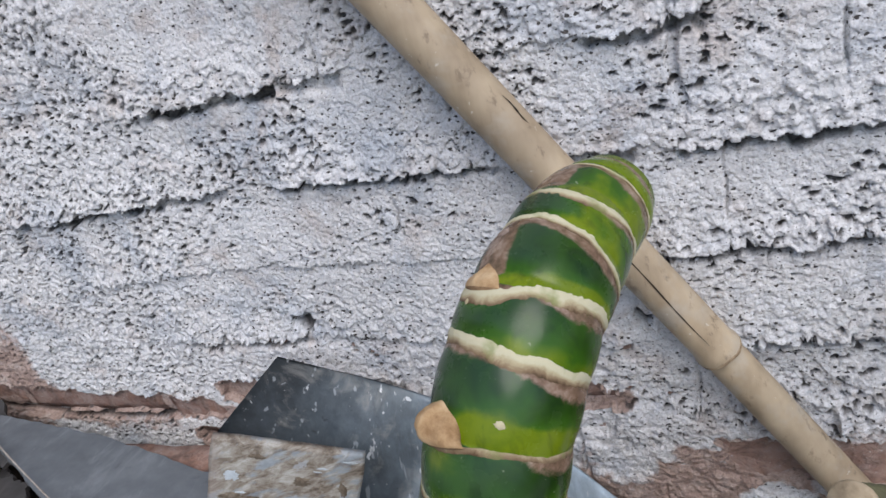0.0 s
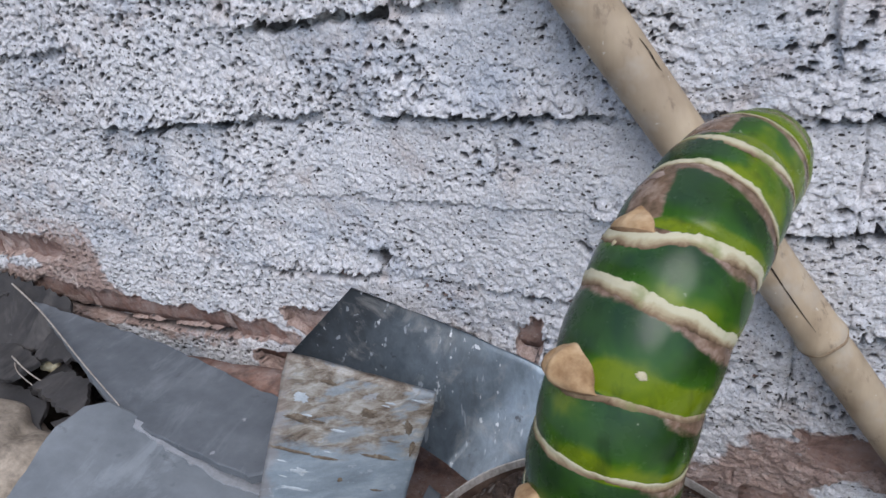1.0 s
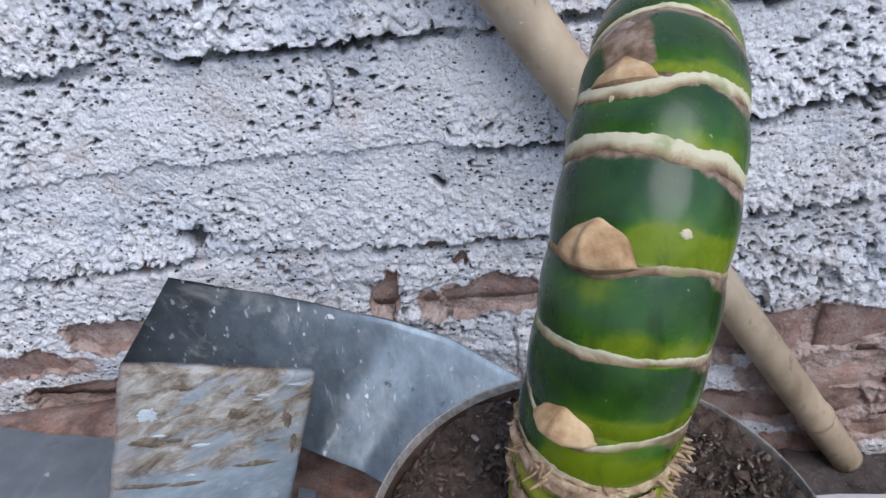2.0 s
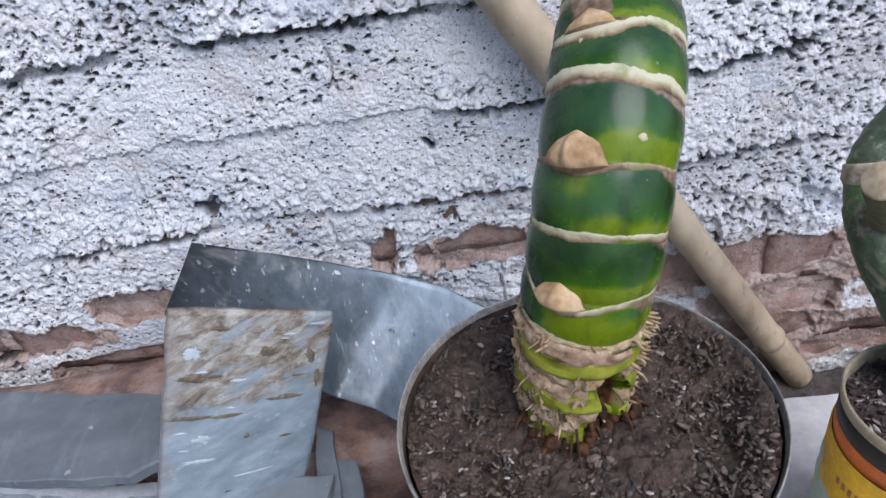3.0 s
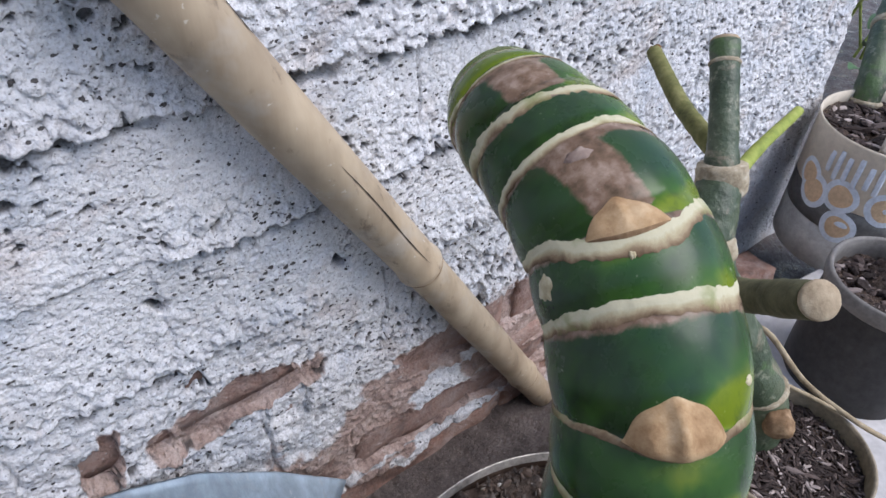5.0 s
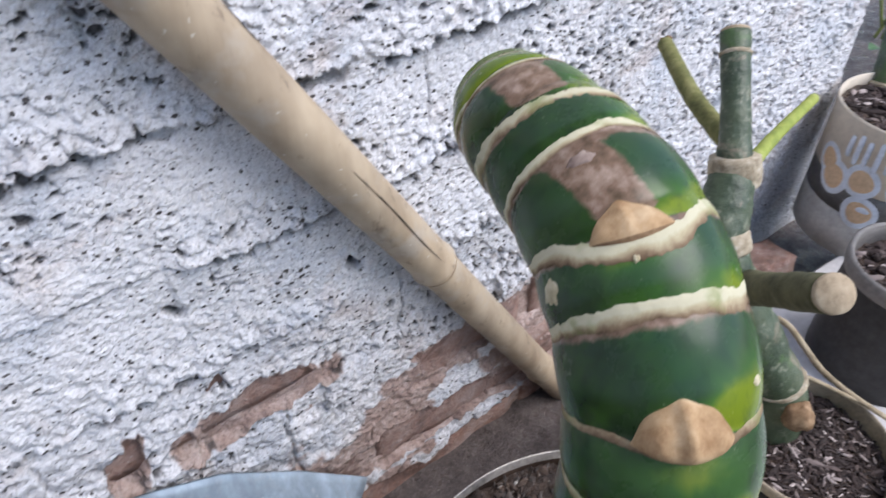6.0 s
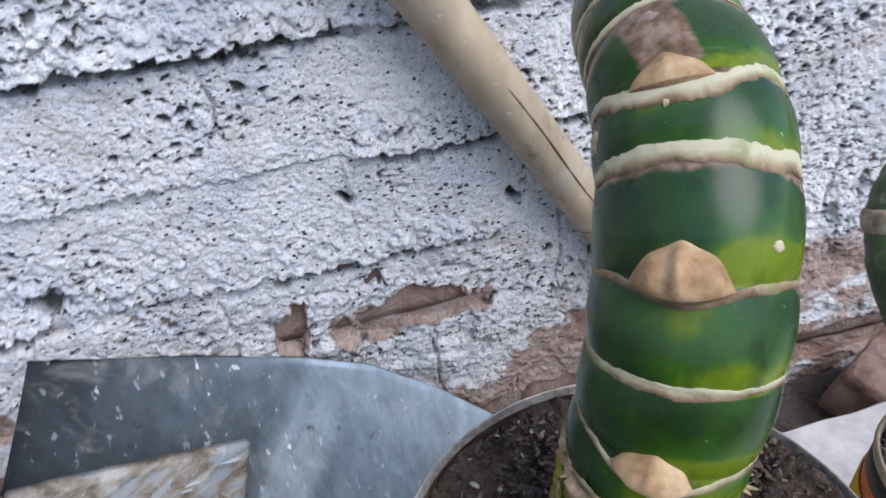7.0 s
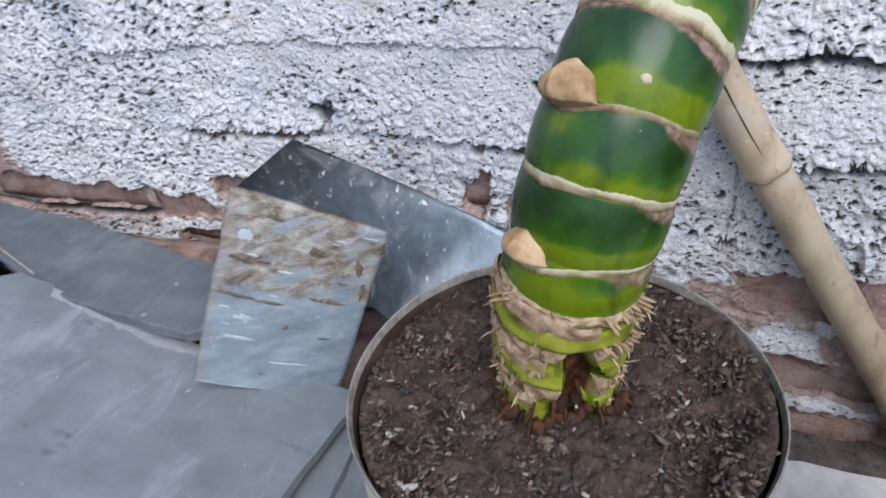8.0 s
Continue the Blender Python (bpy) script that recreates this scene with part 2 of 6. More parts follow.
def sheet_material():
    """Weathered sheet with the shade and sky sheen of its facets painted in: darkest towards its one end, paler and
    bluer towards the other.
    """
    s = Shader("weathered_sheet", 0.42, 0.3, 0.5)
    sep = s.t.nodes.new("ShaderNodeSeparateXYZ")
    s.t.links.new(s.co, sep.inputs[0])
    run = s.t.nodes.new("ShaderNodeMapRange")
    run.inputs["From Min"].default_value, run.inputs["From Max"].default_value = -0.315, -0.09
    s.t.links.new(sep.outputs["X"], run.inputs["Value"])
    # facet shade and reflected sky, painted as one run of colour
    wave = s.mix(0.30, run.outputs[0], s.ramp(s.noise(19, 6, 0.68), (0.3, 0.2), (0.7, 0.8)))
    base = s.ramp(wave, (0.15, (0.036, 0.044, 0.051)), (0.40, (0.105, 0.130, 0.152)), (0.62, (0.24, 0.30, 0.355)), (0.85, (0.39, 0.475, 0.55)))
    run2 = s.stretch(1.5, 1.0, 0.45)
    worn = s.ramp(s.noise(60, 6, 0.7, run2, 0.4), (0.34, (0.68, 0.68, 0.68)), (0.52, (1.0, 1.0, 1.0)), (0.70, (1.40, 1.38, 1.35)))
    c = s.mix(0.75, base, worn, "MULTIPLY")
    dust = s.ramp(s.noise(34, 5, 0.7, None, 0.6), (0.54, 0.0), (0.70, 0.38))
    c = s.mix(dust, c, (0.36, 0.35, 0.33))
    w = s.ramp(s.noise(105, 2, 0.5, s.stretch(1.5, 1, 0.65)), (0.685, 0.0), (0.72, 0.8))
    c = s.mix(w, c, (0.55, 0.58, 0.60))
    line = s.ramp(s.noise(240, 2, 0.5, s.stretch(1.0, 0.4, 0.10)), (0.66, 0.0), (0.71, 0.5))
    c = s.mix(line, c, (0.42, 0.46, 0.49))
    dark = s.ramp(s.noise(90, 4, 0.6), (0.26, 0.8), (0.34, 0.0))
    c = s.mix(dark, c, (0.03, 0.03, 0.032))
    s.colour(c)
    s.gloss(s.ramp(s.noise(36, 5, 0.65), (0.3, 0.30), (0.7, 0.60)))
    s.bump(s.noise(40, 5, 0.6), 0.25, 0.0015)
    s.bump(s.noise(190, 4, 0.65), 0.2, 0.0006)
    return s.m


def soil_material(name, dark, mid, light):
    s = Shader(name, 0.7, spec=0.38)
    a = s.ramp(s.noise(210, 6, 0.75), (0.32, dark), (0.52, mid), (0.72, light))
    b = s.ramp(s.noise(55, 5, 0.7), (0.36, dark), (0.62, light))
    speck = s.ramp(s.noise(520, 2, 0.5), (0.69, 0.0), (0.74, 0.65))
    s.colour(s.mix(speck, s.mix(0.4, a, b), tuple(min(0.5, 2.6 * v + 0.02) for v in light)))
    s.gloss(s.ramp(s.noise(48, 4, 0.6), (0.40, 0.20), (0.58, 0.75)))
    s.bump(s.noise(260, 5, 0.7), 0.9, 0.004)
    s.bump(s.noise(900, 3, 0.7), 0.5, 0.001)
    return s.m


def stem_material():
    s = Shader("green_cane_skin", 0.45, spec=0.25)
    g = s.ramp(s.noise(34, 4, 0.55, s.stretch(1, 1, 0.6)), (0.25, (0.0034, 0.014, 0.0018)), (0.5, (0.0075, 0.029, 0.0024)), (0.75, (0.017, 0.052, 0.003)))
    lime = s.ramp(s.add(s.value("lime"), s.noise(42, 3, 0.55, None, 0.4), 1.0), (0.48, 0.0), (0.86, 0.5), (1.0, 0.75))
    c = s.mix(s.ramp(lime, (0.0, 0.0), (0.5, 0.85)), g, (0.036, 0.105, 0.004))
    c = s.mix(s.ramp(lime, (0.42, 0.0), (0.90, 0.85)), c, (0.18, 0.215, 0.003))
    # bluish waxy film, with the sky's sheen painted into its colour
    waxy_sheen = s.ramp(s.add(s.value("waxy_sheen"), s.noise(26, 4, 0.6, s.stretch(1, 1, 1.6)), 0.9), (0.72, 0.0), (0.95, 0.20), (1.0, 0.27))
    c = s.mix(waxy_sheen, c, (0.044, 0.084, 0.062))
    mottle = s.ramp(s.noise(60, 5, 0.7), (0.47, 0.0), (0.66, 0.34))
    c = s.mix(mottle, c, (0.020, 0.066, 0.005))
    streak = s.ramp(s.noise(120, 4, 0.6, s.stretch(1, 1, 0.22)), (0.28, 0.5), (0.45, 0.0))
    c = s.mix(streak, c, (0.006, 0.018, 0.005))
    scar = s.ramp(s.add(s.value("scar"), s.noise(75, 5, 0.68, None, 0.5), 0.9), (0.82, 0.0), (1.12, 0.85))
    c = s.mix(scar, c, s.ramp(s.noise(160, 4, 0.6), (0.3, (0.075, 0.042, 0.025)), (0.5, (0.185, 0.112, 0.078)), (0.7, (0.34, 0.245, 0.195))))
    fleck = s.ramp(s.noise(260, 2, 0.5), (0.745, 0.0), (0.78, 0.6))
    c = s.mix(fleck, c, (0.33, 0.36, 0.25))
    rust = s.ramp(s.noise(130, 5, 0.7), (0.35, (0.012, 0.006, 0.004)), (0.52, (0.060, 0.026, 0.010)), (0.72, (0.20, 0.095, 0.035)))
    c = s.mix(s.ramp(s.add(s.value("rot"), s.noise(110, 4, 0.6), 0.4), (0.55, 0.0), (0.80, 1.0)), c, rust)
    s.colour(c)
    s.gloss(s.ramp(s.noise(45, 5, 0.65), (0.3, 0.17), (0.7, 0.33)))
    s.bump(s.noise(90, 3, 0.5, s.stretch(1, 1, 0.25)), 0.14, 0.001)
    s.bump(s.noise(500, 3, 0.6), 0.08, 0.0005)
    s.b.inputs["Coat Weight"].default_value = 0.06
    s.b.inputs["Coat Roughness"].default_value = 0.40
    return s.m


def scar_material():
    s = Shader("corky_leaf_scar", 0.8, spec=0.25)
    k = s.add(s.value("across"), s.noise(80, 5, 0.70, None, 0.6), 0.85)
    c = s.ramp(k, (0.36, (0.018, 0.022, 0.006)), (0.50, (0.090, 0.055, 0.030)), (0.68, (0.21, 0.150, 0.090)), (0.86, (0.37, 0.32, 0.20)), (1.0, (0.46, 0.43, 0.30)))
    top = s.ramp(s.add(s.value("edge"), s.noise(140, 4, 0.7, None, 0.4), 0.9), (1.05, 0.0), (1.22, 1.0))
    c = s.mix(top, c, (0.022, 0.062, 0.008))
    green = s.ramp(s.noise(60, 4, 0.6), (0.55, 0.0), (0.68, 0.6))
    c = s.mix(green, c, (0.16, 0.20, 0.06))
    s.colour(c)
    s.bump(s.noise(300, 4, 0.65), 0.35, 0.0007)
    return s.m


def cork_material(name, a, b, c, scale=140):
    s = Shader(name, 0.85, spec=0.25)
    k = s.ramp(s.noise(scale, 5, 0.65), (0.3, a), (0.5, b), (0.72, c))
    s.colour(k)
    s.bump(s.noise(scale * 2.2, 4, 0.65), 0.5, 0.0012)
    return s.m


def bamboo_material():
    s = Shader("dry_bamboo", 0.55, spec=0.35)
    a = s.ramp(s.noise(60, 5, 0.6, s.stretch(1, 1, 0.12)), (0.3, (0.24, 0.18, 0.115)), (0.5, (0.38, 0.30, 0.205)), (0.75, (0.47, 0.385, 0.275)))
    b = s.ramp(s.noise(14, 4, 0.6), (0.34, (0.17, 0.125, 0.085)), (0.64, (0.50, 0.405, 0.285)))
    c = s.mix(0.5, a, b)
    d = s.ramp(s.noise(90, 4, 0.65, s.stretch(1, 1, 0.5)), (0.32, 0.8), (0.41, 0.0))
    c = s.mix(d, c, (0.17, 0.125, 0.085))
    g = s.ramp(s.noise(24, 4, 0.65), (0.52, 0.0), (0.66, 0.55))
    c = s.mix(g, c, (0.40, 0.365, 0.31))
    p = s.ramp(s.noise(240, 2, 0.5), (0.70, 0.0), (0.75, 0.6))
    c = s.mix(p, c, (0.58, 0.53, 0.45))
    s.colour(c)
    s.bump(s.noise(220, 4, 0.6, s.stretch(1, 1, 0.08)), 0.25, 0.0008)
    return s.m


def plain(name, colour, rough=0.6, metal=0.0, vary=0.25, scale=40, spec=0.4, bump=0.15):
    s = Shader(name, rough, metal, spec)
    lo = tuple(v * (1 - vary) for v in colour)
    hi = tuple(min(1, v * (1 + vary)) for v in colour)
    s.colour(s.mix(0.5, s.ramp(s.noise(scale, 5, 0.6), (0.3, lo), (0.7, hi)), s.ramp(s.noise(scale * 5, 4, 0.65), (0.3, lo), (0.7, hi))))
    s.bump(s.noise(scale * 6, 4, 0.6), bump, 0.001)
    return s.m


M_PLASTER = plaster_material()
M_BRICK = brick_material()
M_SLATE = slate_material("grey_slate", (0.058, 0.066, 0.076), (0.104, 0.116, 0.130), (0.180, 0.196, 0.212), 0.58, 2.0)
M_SLATE2 = slate_material("pale_grey_slate", (0.094, 0.106, 0.119), (0.154, 0.172, 0.188), (0.23, 0.253, 0.272), 0.55, 2.0)
M_SCAR = scar_material()
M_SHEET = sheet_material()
M_SOIL = soil_material("damp_potting_soil", (0.010, 0.0062, 0.0045), (0.044, 0.0275, 0.0195), (0.142, 0.095, 0.069))
M_GROUND = soil_material("dusty_ground", (0.035, 0.028, 0.026), (0.095, 0.076, 0.070), (0.21, 0.175, 0.16))
M_STEM = stem_material()
M_CREAM = cork_material("cream_leaf_scar", (0.24, 0.19, 0.10), (0.44, 0.39, 0.26), (0.60, 0.57, 0.43))
M_SCARBROWN = cork_material("brown_scar_edge", (0.10, 0.055, 0.03), (0.21, 0.13, 0.07), (0.36, 0.25, 0.15))
M_BUD = cork_material("dry_tan_bud", (0.20, 0.11, 0.050), (0.39, 0.26, 0.14), (0.56, 0.43, 0.275), 75)
M_ROOT = cork_material("pale_dry_root", (0.12, 0.075, 0.038), (0.30, 0.21, 0.12), (0.52, 0.41, 0.265), 160)
M_SHEATH = cork_material("pinkish_dry_sheath", (0.12, 0.070, 0.040), (0.30, 0.200, 0.125), (0.50, 0.38, 0.26), 150)
M_ROT = cork_material("rusty_old_collar", (0.05, 0.025, 0.012), (0.13, 0.065, 0.03), (0.24, 0.13, 0.06), 110)
M_YGREEN = cork_material("yellow_green_collar", (0.075, 0.075, 0.010), (0.19, 0.20, 0.014), (0.31, 0.30, 0.04), 75)
M_BAMBOO = bamboo_material()
M_RUST = cork_material("rusty_tin", (0.022, 0.014, 0.010), (0.055, 0.034, 0.024), (0.12, 0.08, 0.06), 60)
M_RIM = plain("worn_tin_rim", (0.34, 0.31, 0.28), 0.42, 0.5, 0.7, 60)
M_CREAMTIN = plain("faded_cream_paint", (0.60, 0.55, 0.40), 0.5, 0.0, 0.15)
M_WHITE = plain("white_slab", (0.45, 0.435, 0.43), 0.75, 0.0, 0.30, 18)


# ---------------------------------------------------------------- ground and paving
def ground():
    verts, faces = [], []
    xs = np.concatenate([[-200, -30, -6, -2], np.linspace(-1.4, 2.2, 140), [4, 10, 40, 200]])
    ys = np.concatenate([[-200, -30, -6, -2], np.linspace(-1.0, 1.8, 110), [4, 10, 40, 200]])
    X, Y = np.meshgrid(xs, ys, indexing="ij")
    Z = -0.10 + 0.008 * (fbm(X * 9, Y * 9, 1, 4) - 0.5) * (np.abs(X) < 3) - 0.004
    nx, ny = X.shape
    verts = np.stack([X, Y, Z], -1).reshape(-1, 3)
    faces = [(i * ny + j, (i + 1) * ny + j, (i + 1) * ny + j + 1, i * ny + j + 1) for i in range(nx - 1) for j in range(ny - 1)]
    ob = part("ground", mesh_of("ground", verts, faces, M_GROUND))
    tagged(ob, "dusty grey-brown earth with fine gravel", "ground", kind="structure")


ground()
pave = part("pavement", plate([(-0.11, -0.22), (0.62, -0.22), (0.66, 0.345), (0.40, 0.363), (0.07, 0.368), (-0.09, 0.33)], 0.062, -0.034, rough=0.0015, seed=4, step=0.03), M_WHITE, shade=False)
tagged(pave, "worn off-white paving slab with a straight back edge", "pavement", kind="structure")


# ---------------------------------------------------------------- wall
WALL_Y = 0.462
JOINT0, COURSE = 0.086, 0.0767


# overhanging lips of plaster: course, from x, to x, how far they stand out
LIPS = ((4, -0.41, -0.27, 0.0080), (4, -0.27, -0.21, 0.0045), (4, -0.05, 0.025, 0.0060), (4, -0.75, -0.62, 0.0050), (3, -0.62, -0.45, 0.0100), (3, -0.45, -0.345, 0.0045), (3, -0.302, -0.085, 0.0115),
        (3, -0.085, -0.02, 0.0050), (3, 0.002, 0.22, 0.0080), (2, -0.57, -0.43, 0.0035), (2, -0.34, -0.24, 0.0035), (2, -0.134, -0.036, 0.0100), (2, -0.012, 0.15, 0.0085),
        (1, -0.48, -0.318, 0.0065), (1, -0.316, -0.20, 0.0045), (1, -0.196, -0.042, 0.0070), (1, 0.028, 0.18, 0.0085), (0, -0.26, -0.12, 0.0030), (0, -0.004, 0.060, 0.0040))


def lip(row, x):
    out = np.full(x.shape, 0.0010)
    for r, x0, x1, high in LIPS:
        out = np.maximum(out, high * (row == r) * smooth(x0 - 0.010, x0 + 0.010, x) * smooth(x1 + 0.012, x1 - 0.010, x))
    return 0.62 * out * (0.70 + 0.6 * fbm(x * 24 + row * 3.7, row * 9.1, 3, 3))


def grains(x, z, size, seed, keep=1.0):
    """Distance to the nearest of many scattered points, in cells, and that point's own random number."""
    gx, gz = x / size, z / size
    ix, iz = np.floor(gx).astype(int), np.floor(gz).astype(int)
    best, tone = np.full(x.shape, 9.0), np.zeros(x.shape)
    a, b, c = LAT[seed % 6], LAT[(seed + 1) % 6], LAT[(seed + 2) % 6]
    for i in (-1, 0, 1):
        for j in (-1, 0, 1):
            p, q = (ix + i) % 256, (iz + j) % 256
            d = np.hypot(gx - ix - i - a[p, q], gz - iz - j - b[p, q]) + 9.0 * (c[p, q] > keep)
            tone = np.where(d < best, c[p, q], tone)
            best = np.minimum(best, d)
    return best, tone


def flaked(x, z):
    """1 where the limewash and plaster have come off the bricks."""
    w = x + 0.040 * (fbm(x * 30, z * 30, 2) - 0.5), z + 0.020 * (fbm(x * 38 + 9, z * 38, 3) - 0.5)
    m = np.zeros_like(x)
    for cx, cz, rx, rz in ((-0.68, 0.060, 0.21, 0.017), (-0.82, 0.055, 0.11, 0.026), (-0.90, 0.134, 0.10, 0.020), (-0.425, 0.088, 0.045, 0.017), (-0.44, 0.018, 0.08, 0.018),
                           (-0.188, 0.114, 0.012, 0.020), (-0.104, 0.102, 0.050, 0.018), (0.046, 0.046, 0.036, 0.020), (0.132, 0.052, 0.075, 0.024),
                           (0.018, -0.034, 0.085, 0.022), (0.165, 0.000, 0.050, 0.022), (0.150, -0.040, 0.05, 0.018), (0.11, -0.097, 0.075, 0.024), (-0.06, -0.100, 0.09, 0.022), (0.29, -0.060, 0.10, 0.022)):
        d = np.abs((w[0] - cx) / rx) ** 2.6 + np.abs((w[1] - cz) / rz) ** 3
        m = np.maximum(m, smooth(1.9, 0.35, d))
    ragged = 0.65 * fbm(x * 30, z * 70, 4, 3) + 0.35 * fbm(x * 120, z * 150, 1, 3)
    low = smooth(0.13, 0.02, z) * smooth(-0.25, -0.12, x) * smooth(0.42, 0.28, x) * smooth(0.38, 0.60, fbm(x * 17, z * 30, 3, 3))
    film = smooth(-0.40, -0.62, x) * (0.12 + 0.50 * smooth(0.24, 0.08, z)) * smooth(0.30, 0.60, fbm(x * 9, z * 14, 2, 3))
    bare = np.clip(0.95 * smooth(0.05, 0.75, m + 0.7 * (ragged - 0.5)) + 0.72 * low + film, 0, 1)
    tear = 0.66 - 0.30 * smooth(-0.30, -0.45, x)
    return smooth(0.46, 0.54, m * 0.56 + (ragged - 0.5) * tear + 0.17), bare


# the long open crack under the worn red band: x and z
CRACK = ((-0.90, -0.80, -0.71, -0.57, -0.50), (0.043, 0.036, 0.034, 0.044, 0.056))


def wall_end(z):
    return 0.618 - 0.12 * (z - 0.08) + 0.25 * np.clip(0.03 - z, 0, 1)


def broken_low(x, z):
    """Curled and lifted scales of plaster low on the wall."""
    f, tone = grains(x + 0.010 * (vnoise(x * 60, z * 60, 1) - 0.5), z * 1.9 + 0.012 * (vnoise(x * 50, z * 50, 2) - 0.5), 0.034, 0)
    return smooth(0.16, 0.11, z) * smooth(-0.26, -0.16, x) * smooth(0.40, 0.30, x) * (tone - 0.5) * smooth(0.62, 0.50, f)


def plaster_skin():
    xs = np.concatenate([np.arange(-1.02, -0.66, 0.0020), np.arange(-0.66, 0.36, 0.0010), np.arange(0.36, 0.70, 0.0017)])
    zs = np.concatenate([np.arange(-0.115, -0.09, 0.0018), np.arange(-0.09, 0.43, 0.0010), np.arange(0.43, 0.535, 0.0018)])
    X, Z = np.meshgrid(xs, zs, indexing="ij")
    lean = -0.060 * np.clip(-0.33 - X, 0, 0.35) + 0.08 * np.clip(X, 0, 0.15)
    wob = 0.005 * (fbm(X * 7, Z * 2, 1) - 0.5) + 0.006 * (fbm(X * 42, Z * 20, 2, 2) - 0.5) + 0.0045 * (vnoise(X * 190, Z * 60, 3) - 0.5)
    v = (Z - lean + wob - JOINT0) / COURSE
    row = np.floor(v)
    u = v - row
    shift = (row % 2) * 0.5 + 0.13 * np.sin(row * 2.4)
    bx = X / 0.232 + shift + 0.03 * (vnoise(X * 9, Z * 9, 2) - 0.5) + 0.02 * (vnoise(X * 90, Z * 60, 1) - 0.5)
    col = np.floor(bx)
    ub = np.abs(bx - np.round(bx))
    rnd = np.modf(np.abs(np.sin(row * 12.9898 + col * 78.233)) * 43758.5453)[0]
    ledge, above = lip(row, X), lip(row + 1, X)
    d = 0.0040 + 0.0024 * rnd + ledge * (0.60 * (1 - u) ** 5 + 0.40 * (1 - u) ** 1.6)
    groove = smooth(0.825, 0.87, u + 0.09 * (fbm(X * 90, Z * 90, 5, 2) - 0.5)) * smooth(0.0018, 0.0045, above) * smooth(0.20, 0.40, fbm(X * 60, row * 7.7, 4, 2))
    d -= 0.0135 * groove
    open_up = smooth(0.55, 0.66, fbm(col * 5.1 + 2, Z * 22 + row, 2, 2))
    d -= 0.005 * open_up * smooth(0.014, 0.004, ub)
    for r, cx, slope in ((2, -0.612, 0.35), (3, 0.004, -0.05)):
        cut = smooth(0.0045, 0.0015, np.abs(X - cx - slope * (Z - JOINT0 - (r + 0.9) * COURSE) + 0.006 * (fbm(Z * 70, X * 4, 1, 2) - 0.5))) * (row == r) * smooth(0.1, 0.35, u)
        d -= 0.006 * cut
    d += 0.0050 * (fbm(X * 14, Z * 20, 0, 3) - 0.5) + 0.0095 * broken_low(X, Z)
    crumbly = np.clip(ledge / 0.0062, 0, 1) * smooth(0.62, 0.05, u)
    broken = smooth(0.15, 0.10, Z) * smooth(-0.26, -0.16, X) * smooth(0.40, 0.30, X)
    eroded = smooth(0.0, 0.14, X) * smooth(0.35, 0.24, Z) + 1.8 * smooth(-0.38, -0.55, X)
    dens = np.clip(0.75 * broken + 0.35 * eroded + smooth(0.36, 0.62, fbm(X * 11 + 40, Z * 16, 5, 3)) * (0.35 + 0.5 * smooth(0.85, 0.25, u)) + 0.8 * crumbly, 0, 1)
    warp_x, warp_z = X + 0.0022 * (vnoise(X * 260, Z * 260, 1) - 0.5), Z + 0.0022 * (vnoise(X * 260 + 7, Z * 260, 2) - 0.5)
    lump, lump_tone = grains(warp_x, warp_z * 1.15, 0.0070, 1)
    fine, fine_tone = grains(warp_x, warp_z * 1.2, 0.0040, 3)
    rough = 0.12 + 0.88 * dens
    d += rough * 0.0030 * (fbm(X * 64, Z * 100, 1, 3) - 0.5)
    d += (rough + 0.8 * crumbly) * 0.0034 * smooth(0.80, 0.10, lump) * (lump_tone - 0.25)
    d += (0.12 + 0.50 * dens + 0.7 * crumbly) * 0.0018 * smooth(0.75, 0.15, fine) * (fine_tone - 0.2)
    d += 0.0008 * (vnoise(X * 460, Z * 500, 4) - 0.5)
    # open pores, singly and in swarms
    hole, hole_tone = grains(warp_x - 0.35 * warp_z, warp_z * 1.55, 0.0090, 2, 0.40)
    tiny = grains(warp_x + 0.20 * warp_z, warp_z * 1.35, 0.0052, 4, 0.36)[0]
    swarm = smooth(0.40, 0.66, fbm(X * 19 + 3, Z * 26, 2, 3) + 0.08 * broken + 0.10 * eroded)
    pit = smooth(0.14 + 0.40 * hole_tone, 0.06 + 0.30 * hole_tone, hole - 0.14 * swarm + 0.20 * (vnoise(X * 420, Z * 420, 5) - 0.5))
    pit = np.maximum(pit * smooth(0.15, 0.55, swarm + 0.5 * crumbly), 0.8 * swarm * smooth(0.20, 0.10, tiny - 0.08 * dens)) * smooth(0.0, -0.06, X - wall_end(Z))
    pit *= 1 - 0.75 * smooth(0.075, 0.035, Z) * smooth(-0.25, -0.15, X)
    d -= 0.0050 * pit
    # the shadow line under each lip is painted through the pit colour
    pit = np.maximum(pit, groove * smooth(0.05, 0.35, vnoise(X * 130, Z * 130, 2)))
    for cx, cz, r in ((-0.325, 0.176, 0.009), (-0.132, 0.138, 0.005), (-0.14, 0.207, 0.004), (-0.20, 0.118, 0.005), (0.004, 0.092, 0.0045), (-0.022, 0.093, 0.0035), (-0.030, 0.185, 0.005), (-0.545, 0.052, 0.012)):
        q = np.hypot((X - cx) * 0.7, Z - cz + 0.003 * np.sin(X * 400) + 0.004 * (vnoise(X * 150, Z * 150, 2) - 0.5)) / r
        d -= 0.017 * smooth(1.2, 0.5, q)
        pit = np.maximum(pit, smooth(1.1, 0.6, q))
    m, bare = flaked(X, Z)
